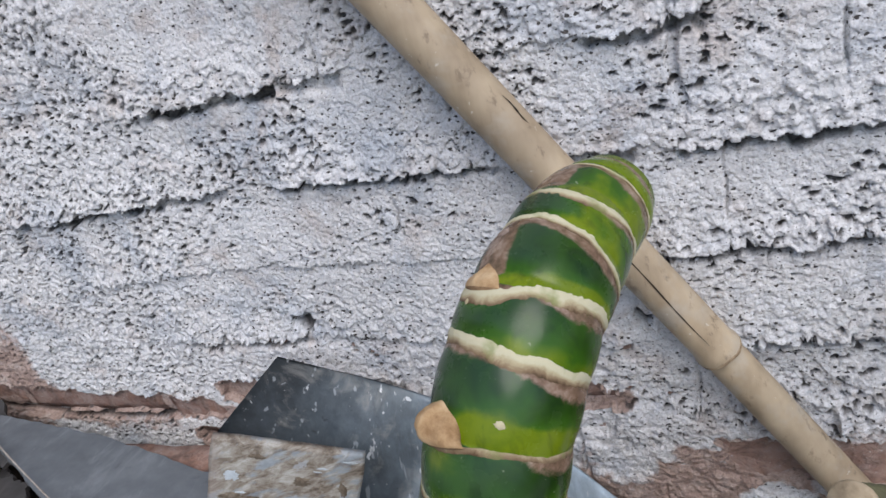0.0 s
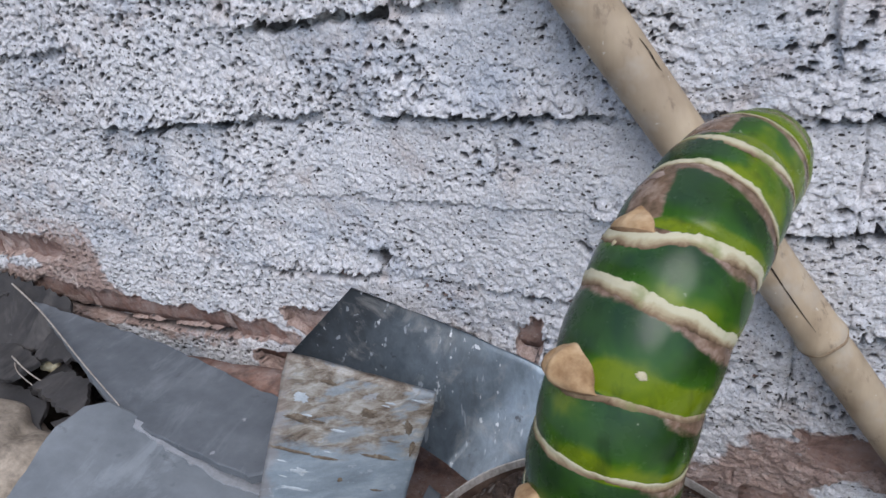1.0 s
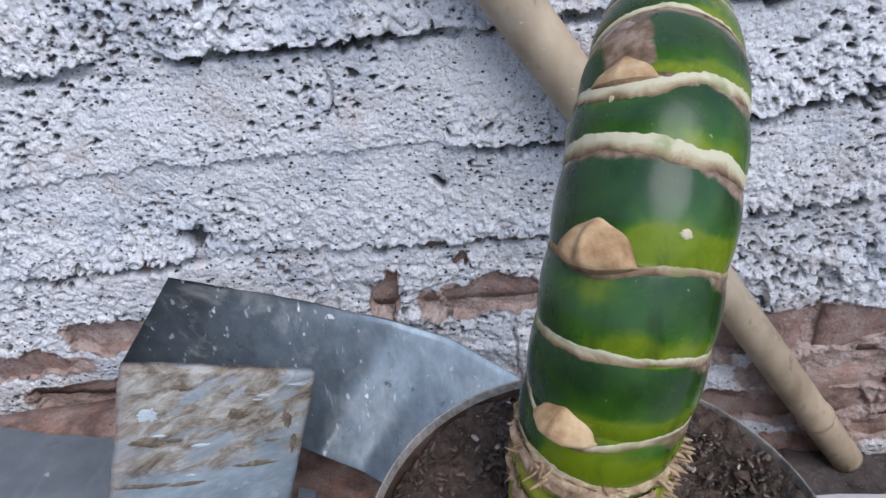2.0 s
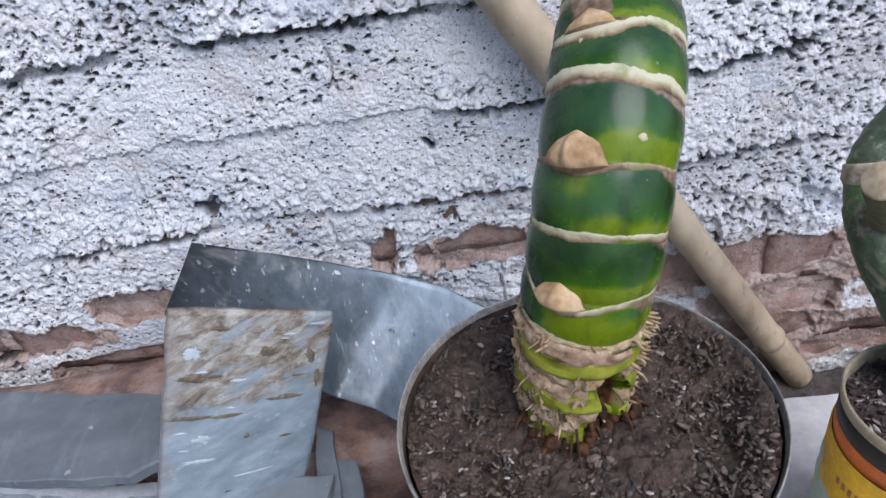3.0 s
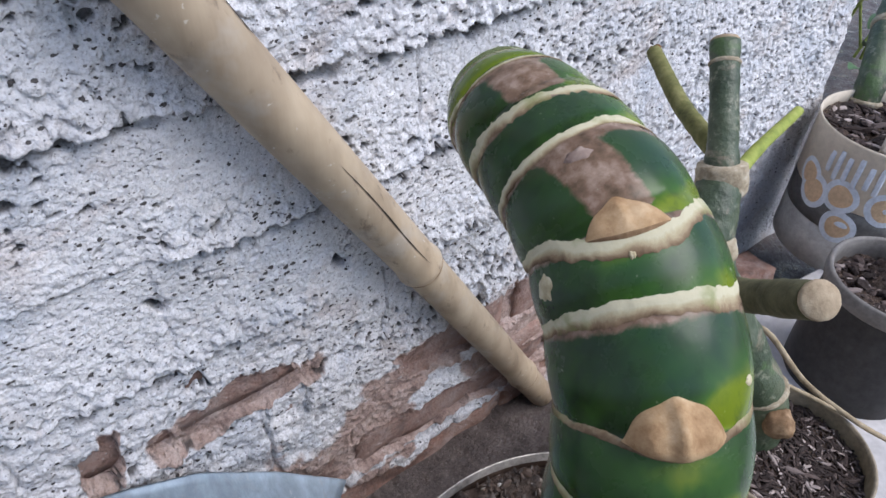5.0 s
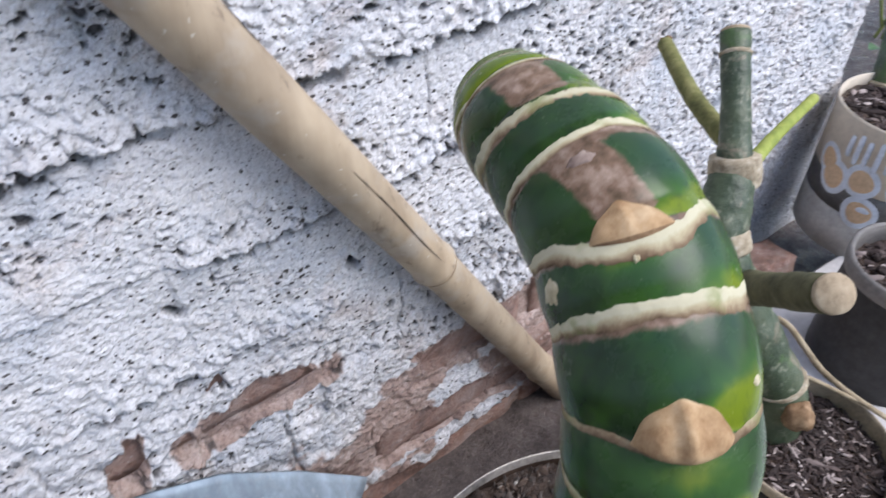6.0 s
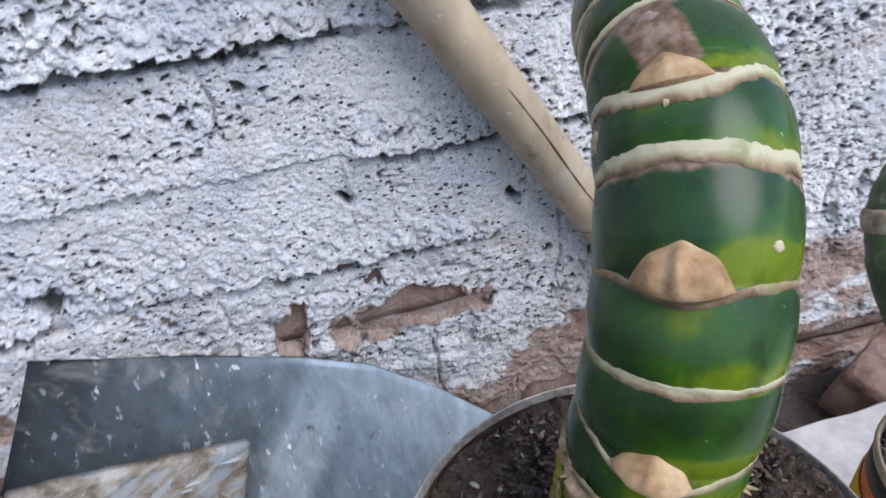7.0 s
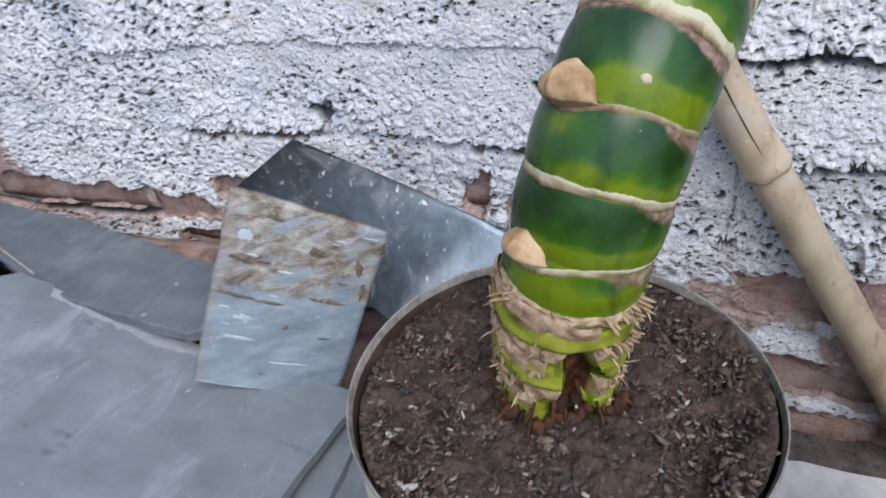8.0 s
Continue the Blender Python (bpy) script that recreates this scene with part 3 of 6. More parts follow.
    # a long open crack under the worn red band
    q = np.abs(Z - np.interp(X, *CRACK) + 0.004 * (fbm(X * 40, 3 + 0 * X, 2, 3) - 0.5)) / (0.0058 * smooth(0.10, 0.40, fbm(X * 22, 8 + 0 * X, 3, 2)) + 1e-5)
    crack = smooth(1.0, 0.4, q) * smooth(-0.95, -0.86, X) * smooth(-0.46, -0.52, X)
    pit = np.maximum(pit * (1 - 0.6 * m), crack)
    thin = smooth(0.10, 0.03, Z) * 0.35
    d = d * (1 - thin)
    d = d * (1 + 0.9 * smooth(0.10, 0.55, m) * smooth(0.6, 0.2, m)) * (1 - m) + (-0.0035 + 0.006 * (fbm(X * 60, Z * 80, 1) - 0.5)) * m - 0.012 * crack
    end = wall_end(Z) + 0.006 * (fbm(Z * 40, Z * 3, 2) - 0.5)
    past = np.clip(X - end, 0, 1)
    PX = np.minimum(X, end) + d * smooth(-0.01, 0.01, X - end)
    PY = WALL_Y - d * smooth(0.012, -0.006, X - end) + past * 2.0
    Z = Z - np.clip(0.75 * (d - 0.006), -0.001, 0.004) * (1 - m)
    verts = np.stack([PX, PY, Z], -1).reshape(-1, 3)
    nx, nz = X.shape
    i, j = np.meshgrid(np.arange(nx - 1), np.arange(nz - 1), indexing="ij")
    a = (i * nz + j).ravel()
    quads = np.stack([a, a + nz, a + nz + 1, a + 1], 1)
    me = bpy.data.meshes.new("plaster")
    me.vertices.add(len(verts))
    me.vertices.foreach_set("co", verts.ravel())
    me.loops.add(quads.size)
    me.loops.foreach_set("vertex_index", quads.ravel().astype(np.int32))
    me.polygons.add(len(quads))
    me.polygons.foreach_set("loop_start", np.arange(0, quads.size, 4, dtype=np.int32))
    me.polygons.foreach_set("use_smooth", np.ones(len(quads), dtype=bool))
    me.update(calc_edges=True)
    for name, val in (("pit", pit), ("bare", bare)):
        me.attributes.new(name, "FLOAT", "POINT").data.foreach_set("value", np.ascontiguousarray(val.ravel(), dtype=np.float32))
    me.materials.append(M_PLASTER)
    return me


def block(x0, x1, y0, y1, z0, z1):
    bm = bmesh.new()
    bmesh.ops.create_cube(bm, size=1.0)
    for v in bm.verts:
        v.co = ((x0 + x1) / 2 + v.co.x * (x1 - x0), (y0 + y1) / 2 + v.co.y * (y1 - y0), (z0 + z1) / 2 + v.co.z * (z1 - z0))
    return bm


wall = part("wall_north", block(-2.6, 0.55, 0.474, 0.66, -0.14, 1.5), M_PLASTER, shade=False)
tagged(wall, "old brick wall under rough crumbling bluish limewash", "wall", kind="structure")
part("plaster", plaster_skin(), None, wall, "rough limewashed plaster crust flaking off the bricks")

# unseen wall, added only to cut skylight from the left
shade_wall = part("wall_west", block(-1.75, -1.60, -2.4, 0.46, -0.14, 1.9), M_PLASTER, shade=False)
tagged(shade_wall, "unseen plain wall added to cut the skylight from the left", "wall", kind="structure")

# ---------------------------------------------------------------- big tin and its cane
BIG = (-0.0719, 0.2035)
BIG_R, BIG_TOP, FLOOR = 0.0938, 0.1790, -0.030


def big_tin():
    t = thing("tin_pot", (*BIG, FLOOR), "large old cream tin with a rusty rim, used as pot", "plant pot")
    r, h = BIG_R, BIG_TOP - FLOOR
    prof = [(0.001, 0.0), (r * 0.97, 0.0), (r * 0.985, 0.003), (r * 0.985, 0.02), (r * 0.978, 0.024), (r * 0.985, 0.028), (r * 0.985, h * 0.45), (r * 0.978, h * 0.47), (r * 0.985, h * 0.49), (r * 0.985, h - 0.006)]
    v, f = lathe(prof, 72, (*BIG, FLOOR), 0.006)
    part("body", mesh_of("body", v, f, M_CREAMTIN), None, t, "cream-painted tin wall, scuffed")
    prof = [(r * 0.985, h - 0.006), (r * 1.000, h - 0.0050), (r * 1.005, h - 0.003), (r * 1.0045, h - 0.0008), (r * 1.0, h), (r * 0.995, h - 0.0008), (r * 0.991, h - 0.0025), (r * 0.982, h - 0.0044)]
    v, f = lathe(prof, 96, (*BIG, FLOOR), 0.006)
    part("rim", mesh_of("rim", v, f, M_RIM), None, t, "rolled metal rim with rust")
    prof = [(r * 0.982, h - 0.0045), (r * 0.976, h - 0.012), (r * 0.968, h - 0.04)]
    v, f = lathe(prof, 72, (*BIG, FLOOR), 0.006)
    part("inner_wall", mesh_of("inner_wall", v, f, M_RUST), None, t, "rusted dark inside of the tin")
    return t


def soil_disc(name, centre, radius, z, amp, material, label, seed=0, n=110, mound=0.0, lip=0.0):
    g = np.linspace(-1, 1, n)
    X, Y = np.meshgrid(g, g, indexing="ij")
    q = np.maximum(np.abs(X), np.abs(Y))
    l = np.hypot(X, Y)
    s = np.where(l > 0, q / np.maximum(l, 1e-9), 1)
    X, Y = X * s * radius, Y * s * radius
    R = np.hypot(X, Y) / radius
    Z = z + amp * (fbm(X * 60 + seed * 7, Y * 60, seed, 4) - 0.5) * 2 + amp * 0.7 * (fbm(X * 240, Y * 240 + seed, seed + 1, 3) - 0.5) * 2 + mound * (1 - R ** 2) + lip * smooth(0.72, 1.0, R) * (1 + 0.45 * X / radius)
    verts = np.stack([X + centre[0], Y + centre[1], Z], -1).reshape(-1, 3)
    faces = [(i * n + j, (i + 1) * n + j, (i + 1) * n + j + 1, i * n + j + 1) for i in range(n - 1) for j in range(n - 1)]
    ob = part(name, mesh_of(name, verts, faces, material))
    return tagged(ob, label, "soil", kind="stuff")


tin = big_tin()
soil_disc("potting_soil", BIG, BIG_R * 0.966, 0.1640, 0.0055, M_SOIL, "dark damp potting soil with crumbs and grit", 1, 170, 0.002, 0.0085)

def crumb_material(name, stops, rough=0.85, spec=0.12):
    s = Shader(name, rough, spec=spec)
    s.colour(s.mix(0.10, s.ramp(s.island(), *stops), s.ramp(s.noise(400, 3, 0.6), (0.3, stops[0][1]), (0.7, stops[-1][1]))))
    return s.m


def crumbs(name, centre, radius, z, count, size, material, label, seed, flat=1.0, long=1.0, avoid=0.0, lip=0.0):
    """Loose bits strewn over the soil, one object."""
    rs = random.Random(seed)
    verts, faces = [], []
    ico = bmesh.new()
    bmesh.ops.create_icosphere(ico, subdivisions=1, radius=1.0)
    base = [v.co.copy() for v in ico.verts]
    tri = [tuple(v.index for v in f.verts) for f in ico.faces]
    ico.free()
    for i in range(count):
        a, r = rs.uniform(0, 2 * math.pi), radius * math.sqrt(rs.uniform(avoid, 1))
        k = rs.uniform(size[0], size[1]) * (1.0 if rs.random() < 0.93 else 1.7)
        m = Euler((rs.uniform(-0.5, 0.5) * flat, rs.uniform(-0.5, 0.5) * flat, rs.uniform(0, 6.3))).to_matrix()
        sx, sy, sz = k * long * rs.uniform(0.8, 1.2), k * rs.uniform(0.6, 1.0), k * rs.uniform(0.35, 0.8) * flat
        o = Vector((centre[0] + r * math.cos(a), centre[1] + r * math.sin(a), z + sz * 0.4 + lip * float(smooth(0.72, 1.0, r / radius)) * (1 + 0.45 * math.cos(a))))
        n = len(verts)
        for c in base:
            j = 1 + rs.uniform(-0.22, 0.22)
            verts.append(o + m @ Vector((c.x * sx * j, c.y * sy * j, c.z * sz * j)))
        faces += [tuple(n + q for q in f) for f in tri]
    ob = part(name, mesh_of(name, verts, faces, material, False))
    return tagged(ob, label, "soil", kind="stuff")


M_GRIT = crumb_material("soil_crumbs", ((0.0, (0.010, 0.0055, 0.0035)), (0.55, (0.040, 0.023, 0.014)), (0.86, (0.085, 0.054, 0.038)), (0.96, (0.17, 0.122, 0.092)), (1.0, (0.36, 0.34, 0.31))), 0.5, 0.35)
M_HUSK = crumb_material("rice_husks", ((0.0, (0.009, 0.006, 0.005)), (0.66, (0.028, 0.018, 0.016)), (0.86, (0.10, 0.074, 0.066)), (1.0, (0.46, 0.39, 0.36))))
crumbs("soil_crumbs", BIG, BIG_R * 0.955, 0.1655, 4600, (0.0004, 0.0015), M_GRIT, "loose dark soil crumbs with pale grit", 4, 1.0, 1.7, 0.0, 0.008)

CANE = [(-0.076, 0.217, 0.125), (-0.0750, 0.2167, 0.159), (-0.0738, 0.2155, 0.186), (-0.0720, 0.2152, 0.2090), (-0.0692, 0.2158, 0.2300), (-0.0646, 0.2172, 0.2512), (-0.0596, 0.2214, 0.2756), (-0.0543, 0.2306, 0.2980),
        (-0.0475, 0.2458, 0.3180), (-0.0413, 0.2645, 0.3318), (-0.0352, 0.2855, 0.3378), (-0.0305, 0.3078, 0.3412), (-0.0243, 0.3291, 0.3402), (-0.0200, 0.3418, 0.3408)]
CANE_R = [0.023, 0.0250, 0.0268, 0.0280, 0.0290, 0.0298, 0.0300, 0.0297, 0.0298, 0.0292, 0.0283, 0.0268, 0.0251, 0.0220]
NODE_AXIS = {8: (0.28, 0.72, 0.63), 9: (0.22, 0.78, 0.58), 10: (0.35, 0.91, 0.22), 11: (0.28, 0.90, 0.34), 12: (0.34, 0.92, 0.18)}   # the scars stand askew on the bend
N_CANE = 391
cane_line = spline([(*p, r) for p, r in zip(CANE, CANE_R)], N_CANE)
cane_t, cane_u, cane_v = frames_of(cane_line[:, :3])
PER = (N_CANE - 1) / (len(CANE) - 1)
NODES = (2, 3, 4, 5, 6, 7, 8, 9, 10, 11, 12)          # places along CANE that carry a leaf scar
BUD_AT = {5: 1.0, 7: 1.0, 9: 0.30}
BUD_TURN = {5: 231, 7: 230, 9: 237, 11: 238}               # compass of each bud, degrees from x
SCAR_WIDE = {5: 0.0014, 6: 0.0015, 7: 0.0011, 8: 0.0024, 9: 0.0023, 10: 0.0020, 11: 0.0024, 12: 0.0015}
SCAR_PALE = {5: 0.62, 6: 0.66, 7: 0.34}                # buds sit over every other scar
SEG = 96


def toward(i, way):
    """The angle round the cane at sample i that faces a direction."""
    w = np.array(way, float)
    return math.atan2(w @ cane_v[i], w @ cane_u[i])


GAP_ANGLE = toward(int(2 * PER), (math.cos(radians(300)), math.sin(radians(300)), 0.0))


def cane_point(s, ang, lift=0.0):
    s = min(max(s, 0.0), N_CANE - 1.0)
    i = min(int(s), N_CANE - 2)
    f = s - i
    mid = cane_line[i] * (1 - f) + cane_line[i + 1] * f
    u, v = cane_u[i] * (1 - f) + cane_u[i + 1] * f, cane_v[i] * (1 - f) + cane_v[i + 1] * f
    return mid[:3] + (mid[3] * swell(s) * (1 - 0.42 * float(foot_gap(s, ang))) + lift) * (math.cos(ang) * u + math.sin(ang) * v)


def foot_gap(s, ang):
    """1 inside the rotted gap that splits the foot of the cane."""
    k = s / PER
    d = (ang - GAP_ANGLE + 0.10 * math.sin(k * 5) + math.pi) % (2 * math.pi) - math.pi
    return smooth(0.40, 0.24, np.abs(d) + 0.10 * (k - 2)) * smooth(3.35, 2.95, k)


def swell(s):
    """Internodes bulge a little between the scars."""
    k = s / PER
    f = k - math.floor(k)
    return 1.0 + 0.048 * math.sin(math.pi * f) ** 0.7 - 0.028 if k > 4 else 1.0


def bud_angle(k):
    a = radians(BUD_TURN.get(k, 230))
    return toward(int(round(k * PER)), (math.cos(a), math.sin(a), 0.25))


def askew(k, ang):
    """How far along the cane, in metres, scar k runs off square at the angles round it."""
    if k not in NODE_AXIS:
        return 0.0 * ang
    i = int(round(k * PER))
    n = np.array(NODE_AXIS[k]) / np.linalg.norm(NODE_AXIS[k])
    radial = np.multiply.outer(np.cos(ang), cane_u[i]) + np.multiply.outer(np.sin(ang), cane_v[i])
    return -cane_line[i, 3] * (radial @ n) / (cane_t[i] @ n)


def cane_tints(ang, n):
    """Where the skin turns lime green, where old leaf bases left brown smears, and where its bluish sheen lies."""
    lime, scar, waxy_sheen = np.zeros((n, SEG)), np.zeros((n, SEG)), np.zeros((n, SEG))
    skew = np.array([askew(k, ang) / np.linalg.norm(np.array(CANE[min(k + 1, len(CANE) - 1)]) - np.array(CANE[k - 1])) * 2 if k else 0 * ang for k in range(len(CANE))])
    for i in range(n):
        k0 = i / PER
        lo = min(int(k0), len(CANE) - 2)
        k = k0 - (skew[lo] * (1 - k0 + lo) + skew[lo + 1] * (k0 - lo))
        f = k - np.floor(k)
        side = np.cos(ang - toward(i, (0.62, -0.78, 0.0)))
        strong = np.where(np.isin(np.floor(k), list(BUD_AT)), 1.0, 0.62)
        # more lime low on each internode, towards the front right
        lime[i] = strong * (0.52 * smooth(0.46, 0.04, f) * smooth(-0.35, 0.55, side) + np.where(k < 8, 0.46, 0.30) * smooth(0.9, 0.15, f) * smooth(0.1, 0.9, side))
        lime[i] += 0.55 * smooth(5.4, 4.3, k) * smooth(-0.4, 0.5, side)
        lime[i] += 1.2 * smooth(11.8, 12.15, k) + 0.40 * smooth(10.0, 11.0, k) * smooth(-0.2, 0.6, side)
        near = np.cos(ang - toward(i, (0.30, -0.95, 0.0)))
        for b in BUD_AT:
            d = (ang - bud_angle(b) + math.pi) % (2 * math.pi) - math.pi
            lime[i] += 0.30 * np.exp(-(d / 0.7) ** 2) * np.exp(-((k - b + 0.30) / 0.2) ** 2)
            lime[i] += (0.9 if b < 9 else 0.4) * smooth(0.72, 0.95, near) * np.exp(-((k - b - 0.10) / 0.13) ** 2)
        front = smooth(-0.4, 0.5, np.cos(ang - toward(i, (-0.6, -0.75, 0.2))))
        scar[i] = (0.42 + 0.30 * front) * smooth(0.70, 0.97, f) * np.where(k > 7.3, 1.0, 0.45) + 0.25 * smooth(0.12, 0.0, f)
        for b, w, turn in ((9, 0.35, 239), (11, 0.42, 250)):
            d = (ang - toward(i, (math.cos(radians(turn)), math.sin(radians(turn)), 0.25)) + math.pi) % (2 * math.pi) - math.pi
            scar[i] += 0.85 * np.exp(-(np.abs(d) / w) ** 4) * smooth(b + 0.05, b + 0.2, k) * smooth(b + 0.95, b + 0.70, k)
        # film and painted sheen: upper front left of each internode
        waxy_sheen[i] = 0.62 * smooth(0.15, 0.42, f) * smooth(-0.2, 0.7, np.cos(ang - toward(i, (-0.55, -0.80, 0.2)))) * smooth(4.8, 6.5, k)
        scar[i] += 0.50 * smooth(0.2, 0.9, np.cos(ang - toward(i, (0.95, 0.1, 0.0)))) * smooth(0.45, 0.8, f)
    return lime, scar, waxy_sheen


def cane():
    t = thing("cane_plant", (-0.074, 0.217, 0.150), "thick bent leafless green cane with pale leaf-scar rings", "plant")
    n = N_CANE
    ang = np.linspace(0, 2 * math.pi, SEG, endpoint=False)
    verts = []
    for i in range(n):
        r = cane_line[i, 3] * swell(i) * (1 + 0.02 * (fbm(ang * 2 + 3, np.full(SEG, i * 0.03), 1, 2) - 0.5)) * (1 - 0.42 * foot_gap(i, ang))
        verts.append(cane_line[i, :3] + r[:, None] * (np.cos(ang)[:, None] * cane_u[i] + np.sin(ang)[:, None] * cane_v[i]))
    # rounded cut end
    c, k = cane_line[-1, :3], cane_t[-1]
    for q in (0.35, 0.65, 0.88, 0.98):
        r = cane_line[-1, 3] * math.sqrt(1 - q * q)
        verts.append(c + k * 0.011 * q + r * (np.cos(ang)[:, None] * cane_u[-1] + np.sin(ang)[:, None] * cane_v[-1]))
    m = len(verts)
    faces = [(i * SEG + j, i * SEG + (j + 1) % SEG, (i + 1) * SEG + (j + 1) % SEG, (i + 1) * SEG + j) for i in range(m - 1) for j in range(SEG)]
    faces.append(tuple((m - 1) * SEG + j for j in range(SEG)))
    me = mesh_of("stalk", np.vstack(verts), faces, M_STEM)
    uv = me.uv_layers.new(name="UVMap")
    k = np.zeros(len(me.loops), dtype=np.int32)
    me.loops.foreach_get("vertex_index", k)
    co = np.stack([(k % SEG) / SEG, np.minimum(k // SEG, n - 1) / PER], 1)
    uv.data.foreach_set("uv", co.ravel().astype(np.float32))
    lime, scar, waxy_sheen = cane_tints(ang, n)
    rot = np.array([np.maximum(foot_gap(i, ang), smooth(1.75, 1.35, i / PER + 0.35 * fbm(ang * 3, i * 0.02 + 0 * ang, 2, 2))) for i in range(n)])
    for name, val in (("lime", lime), ("scar", scar), ("waxy_sheen", waxy_sheen), ("rot", rot)):
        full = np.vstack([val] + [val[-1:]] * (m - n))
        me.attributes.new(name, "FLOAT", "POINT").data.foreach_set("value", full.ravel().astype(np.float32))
    part("stalk", me, None, t, "glossy dark green cane skin")
    for k in NODES:
        s0 = k * PER
        i0 = int(round(s0))
        a0 = bud_angle(k)
        rn = 9
        wide = SCAR_WIDE.get(k, 0.0034)
        ds = np.linalg.norm(cane_line[min(i0 + 1, n - 1), :3] - cane_line[i0 - 1, :3]) / 2
        rs_ = 260
        turns = np.linspace(0, 2 * math.pi, rs_, endpoint=False)
        tilt = askew(k, turns)
        off = (turns - a0 + math.pi) % (2 * math.pi) - math.pi
        base = tilt + 0.0011 * np.sin(turns * 2 + k * 1.7) + 0.0012 * (vnoise(turns * 4 + k * 3, k * 1.9 + 0 * turns, 4) - 0.5)
        if k in BUD_AT:
            base = base - 0.0055 * min(1.0, BUD_AT[k] + 0.2) * np.exp(-(off / 0.55) ** 2)
        edge = [wide * (0.55 + 0.55 * vnoise(turns * 3 + k * 9, k * 2.3 + e + 0 * turns, 2) + 0.24 * vnoise(turns * 17 + e, k * 3.1 + 0 * turns, 3) + 0.22 * vnoise(turns * 41 + e, k * 5.1 + 0 * turns, 1)) for e in (0.0, 3.0)]
        grid = []
        for q in range(rn):
            h = q / (rn - 1)
            along = base + (h - 0.5) * 2 * edge[1 if h > 0.5 else 0]
            lift = 0.00022 * math.sin(math.pi * h) ** 0.5 - 0.00008 + 0.00020 * vnoise(turns * 20 + k, h * 4 + k * 3 + 0 * turns, 3)
            grid.append([cane_point(s0 + along[j] / ds, turns[j], lift[j]) for j in range(rs_)])
        v = np.array(grid).reshape(-1, 3)
        f = []
        for q in range(rn - 1):
            for j in range(rs_):
                if k < 4 and foot_gap(s0, turns[j]) > 0.25:
                    continue
                f.append((q * rs_ + j, q * rs_ + (j + 1) % rs_, (q + 1) * rs_ + (j + 1) % rs_, (q + 1) * rs_ + j))
        me = mesh_of("leaf_scar", v, f, M_SCAR)
        me.attributes.new("across", "FLOAT", "POINT").data.foreach_set("value", np.repeat(np.linspace(0.10, SCAR_PALE.get(k, 0.92), rn), rs_).astype(np.float32))
        me.attributes.new("edge", "FLOAT", "POINT").data.foreach_set("value", np.repeat(np.linspace(0, 1, rn) ** 4 * 0.95, rs_).astype(np.float32))
        part("leaf_scar", me, None, t, "cream corky ring with a brown lower edge")
        if k in BUD_AT:
            bud(t, s0, a0, ds, k)
    return t


def bud(t, s0, a0, ds, k):
    nu, nv = 33, 17
    size = BUD_AT[k]
    half_w, tall, high = {5: 0.44, 7: 0.52}.get(k, 0.46), {5: 0.0112, 7: 0.0128}.get(k, 0.0088), 0.0085 * size
    grid = []
    for i in range(nv):
        h = i / (nv - 1)
        for j in range(nu):
            w = j / (nu - 1) * 2 - 1
            edge = max(0.0, 1 - abs(w) ** 2.1)
            peak = edge ** 0.55 * (0.92 + 0.13 * math.exp(-(w / 0.28) ** 2))
            a = a0 + half_w * w * (1 - 0.16 * h)
            along = float(askew(k, np.array(a))) - 0.0055 * min(1.0, size + 0.2) * math.exp(-((half_w * w) / 0.55) ** 2) + 0.0006 + h * tall * peak
            body = edge ** 0.75 * math.sin(math.pi * h ** 0.68) ** 0.85
            keel = 0.0018 * math.exp(-(w / 0.12) ** 2) * math.sin(math.pi * h ** 1.5) ** 0.8
            folds = 0.00050 * math.sin(w * 12 + k) * edge * math.sin(math.pi * h) ** 0.8
            grid.append(cane_point(s0 + along / ds, a, high * body + (keel + folds) * size - 0.0004))
    f = [(i * nu + j, i * nu + j + 1, (i + 1) * nu + j + 1, (i + 1) * nu + j) for i in range(nv - 1) for j in range(nu - 1)]
    me = mesh_of("bud", grid, f, (M_BUD, M_SCARBROWN))
    me.polygons.foreach_set("material_index", [1 if i < 2 else 0 for i in range(nv - 1) for j in range(nu - 1)])
    part("bud", me, None, t, "dry tan pointed bud scale")


def blotch(t, s0, a0, half_w, lo, hi, material, label, seed):
    """A corky stain with an uneven edge, a little proud of the skin."""
    nu, nv = 22, 14
    grid = []
    for i in range(nv):
        h = i / (nv - 1)
        for j in range(nu):
            b = j / (nu - 1) * 2 - 1
            r = math.hypot(b, h * 2 - 1)
            sq = max(abs(b), abs(h * 2 - 1)) / max(r, 1e-6)
            ang = math.atan2(h * 2 - 1, b)
            rim = sq * (0.72 + 0.5 * float(vnoise(math.cos(ang) * 2.2 + seed, math.sin(ang) * 2.2 + 7, 2)))
            bb, hh = b * rim, (h * 2 - 1) * rim
            lift = 0.0007 * (1 - max(abs(b), abs(h * 2 - 1)) ** 4) - 0.0001
            grid.append(cane_point(s0 + (lo + hi) / 2 + (hi - lo) / 2 * hh, a0 + half_w * bb, lift))
    f = [(i * nu + j, i * nu + j + 1, (i + 1) * nu + j + 1, (i + 1) * nu + j) for i in range(nv - 1) for j in range(nu - 1)]
    part("blotch", mesh_of("blotch", grid, f, material), None, t, label)


plant = cane()
A_FACE = bud_angle(9)
M_BLOTCH = cork_material("greyish_brown_stain", (0.13, 0.09, 0.075), (0.24, 0.18, 0.15), (0.38, 0.31, 0.26), 120)
blotch(plant, 9.50 * PER, A_FACE - 0.10, 0.16, 1, 7, M_BLOTCH, "pale fleck", 2)
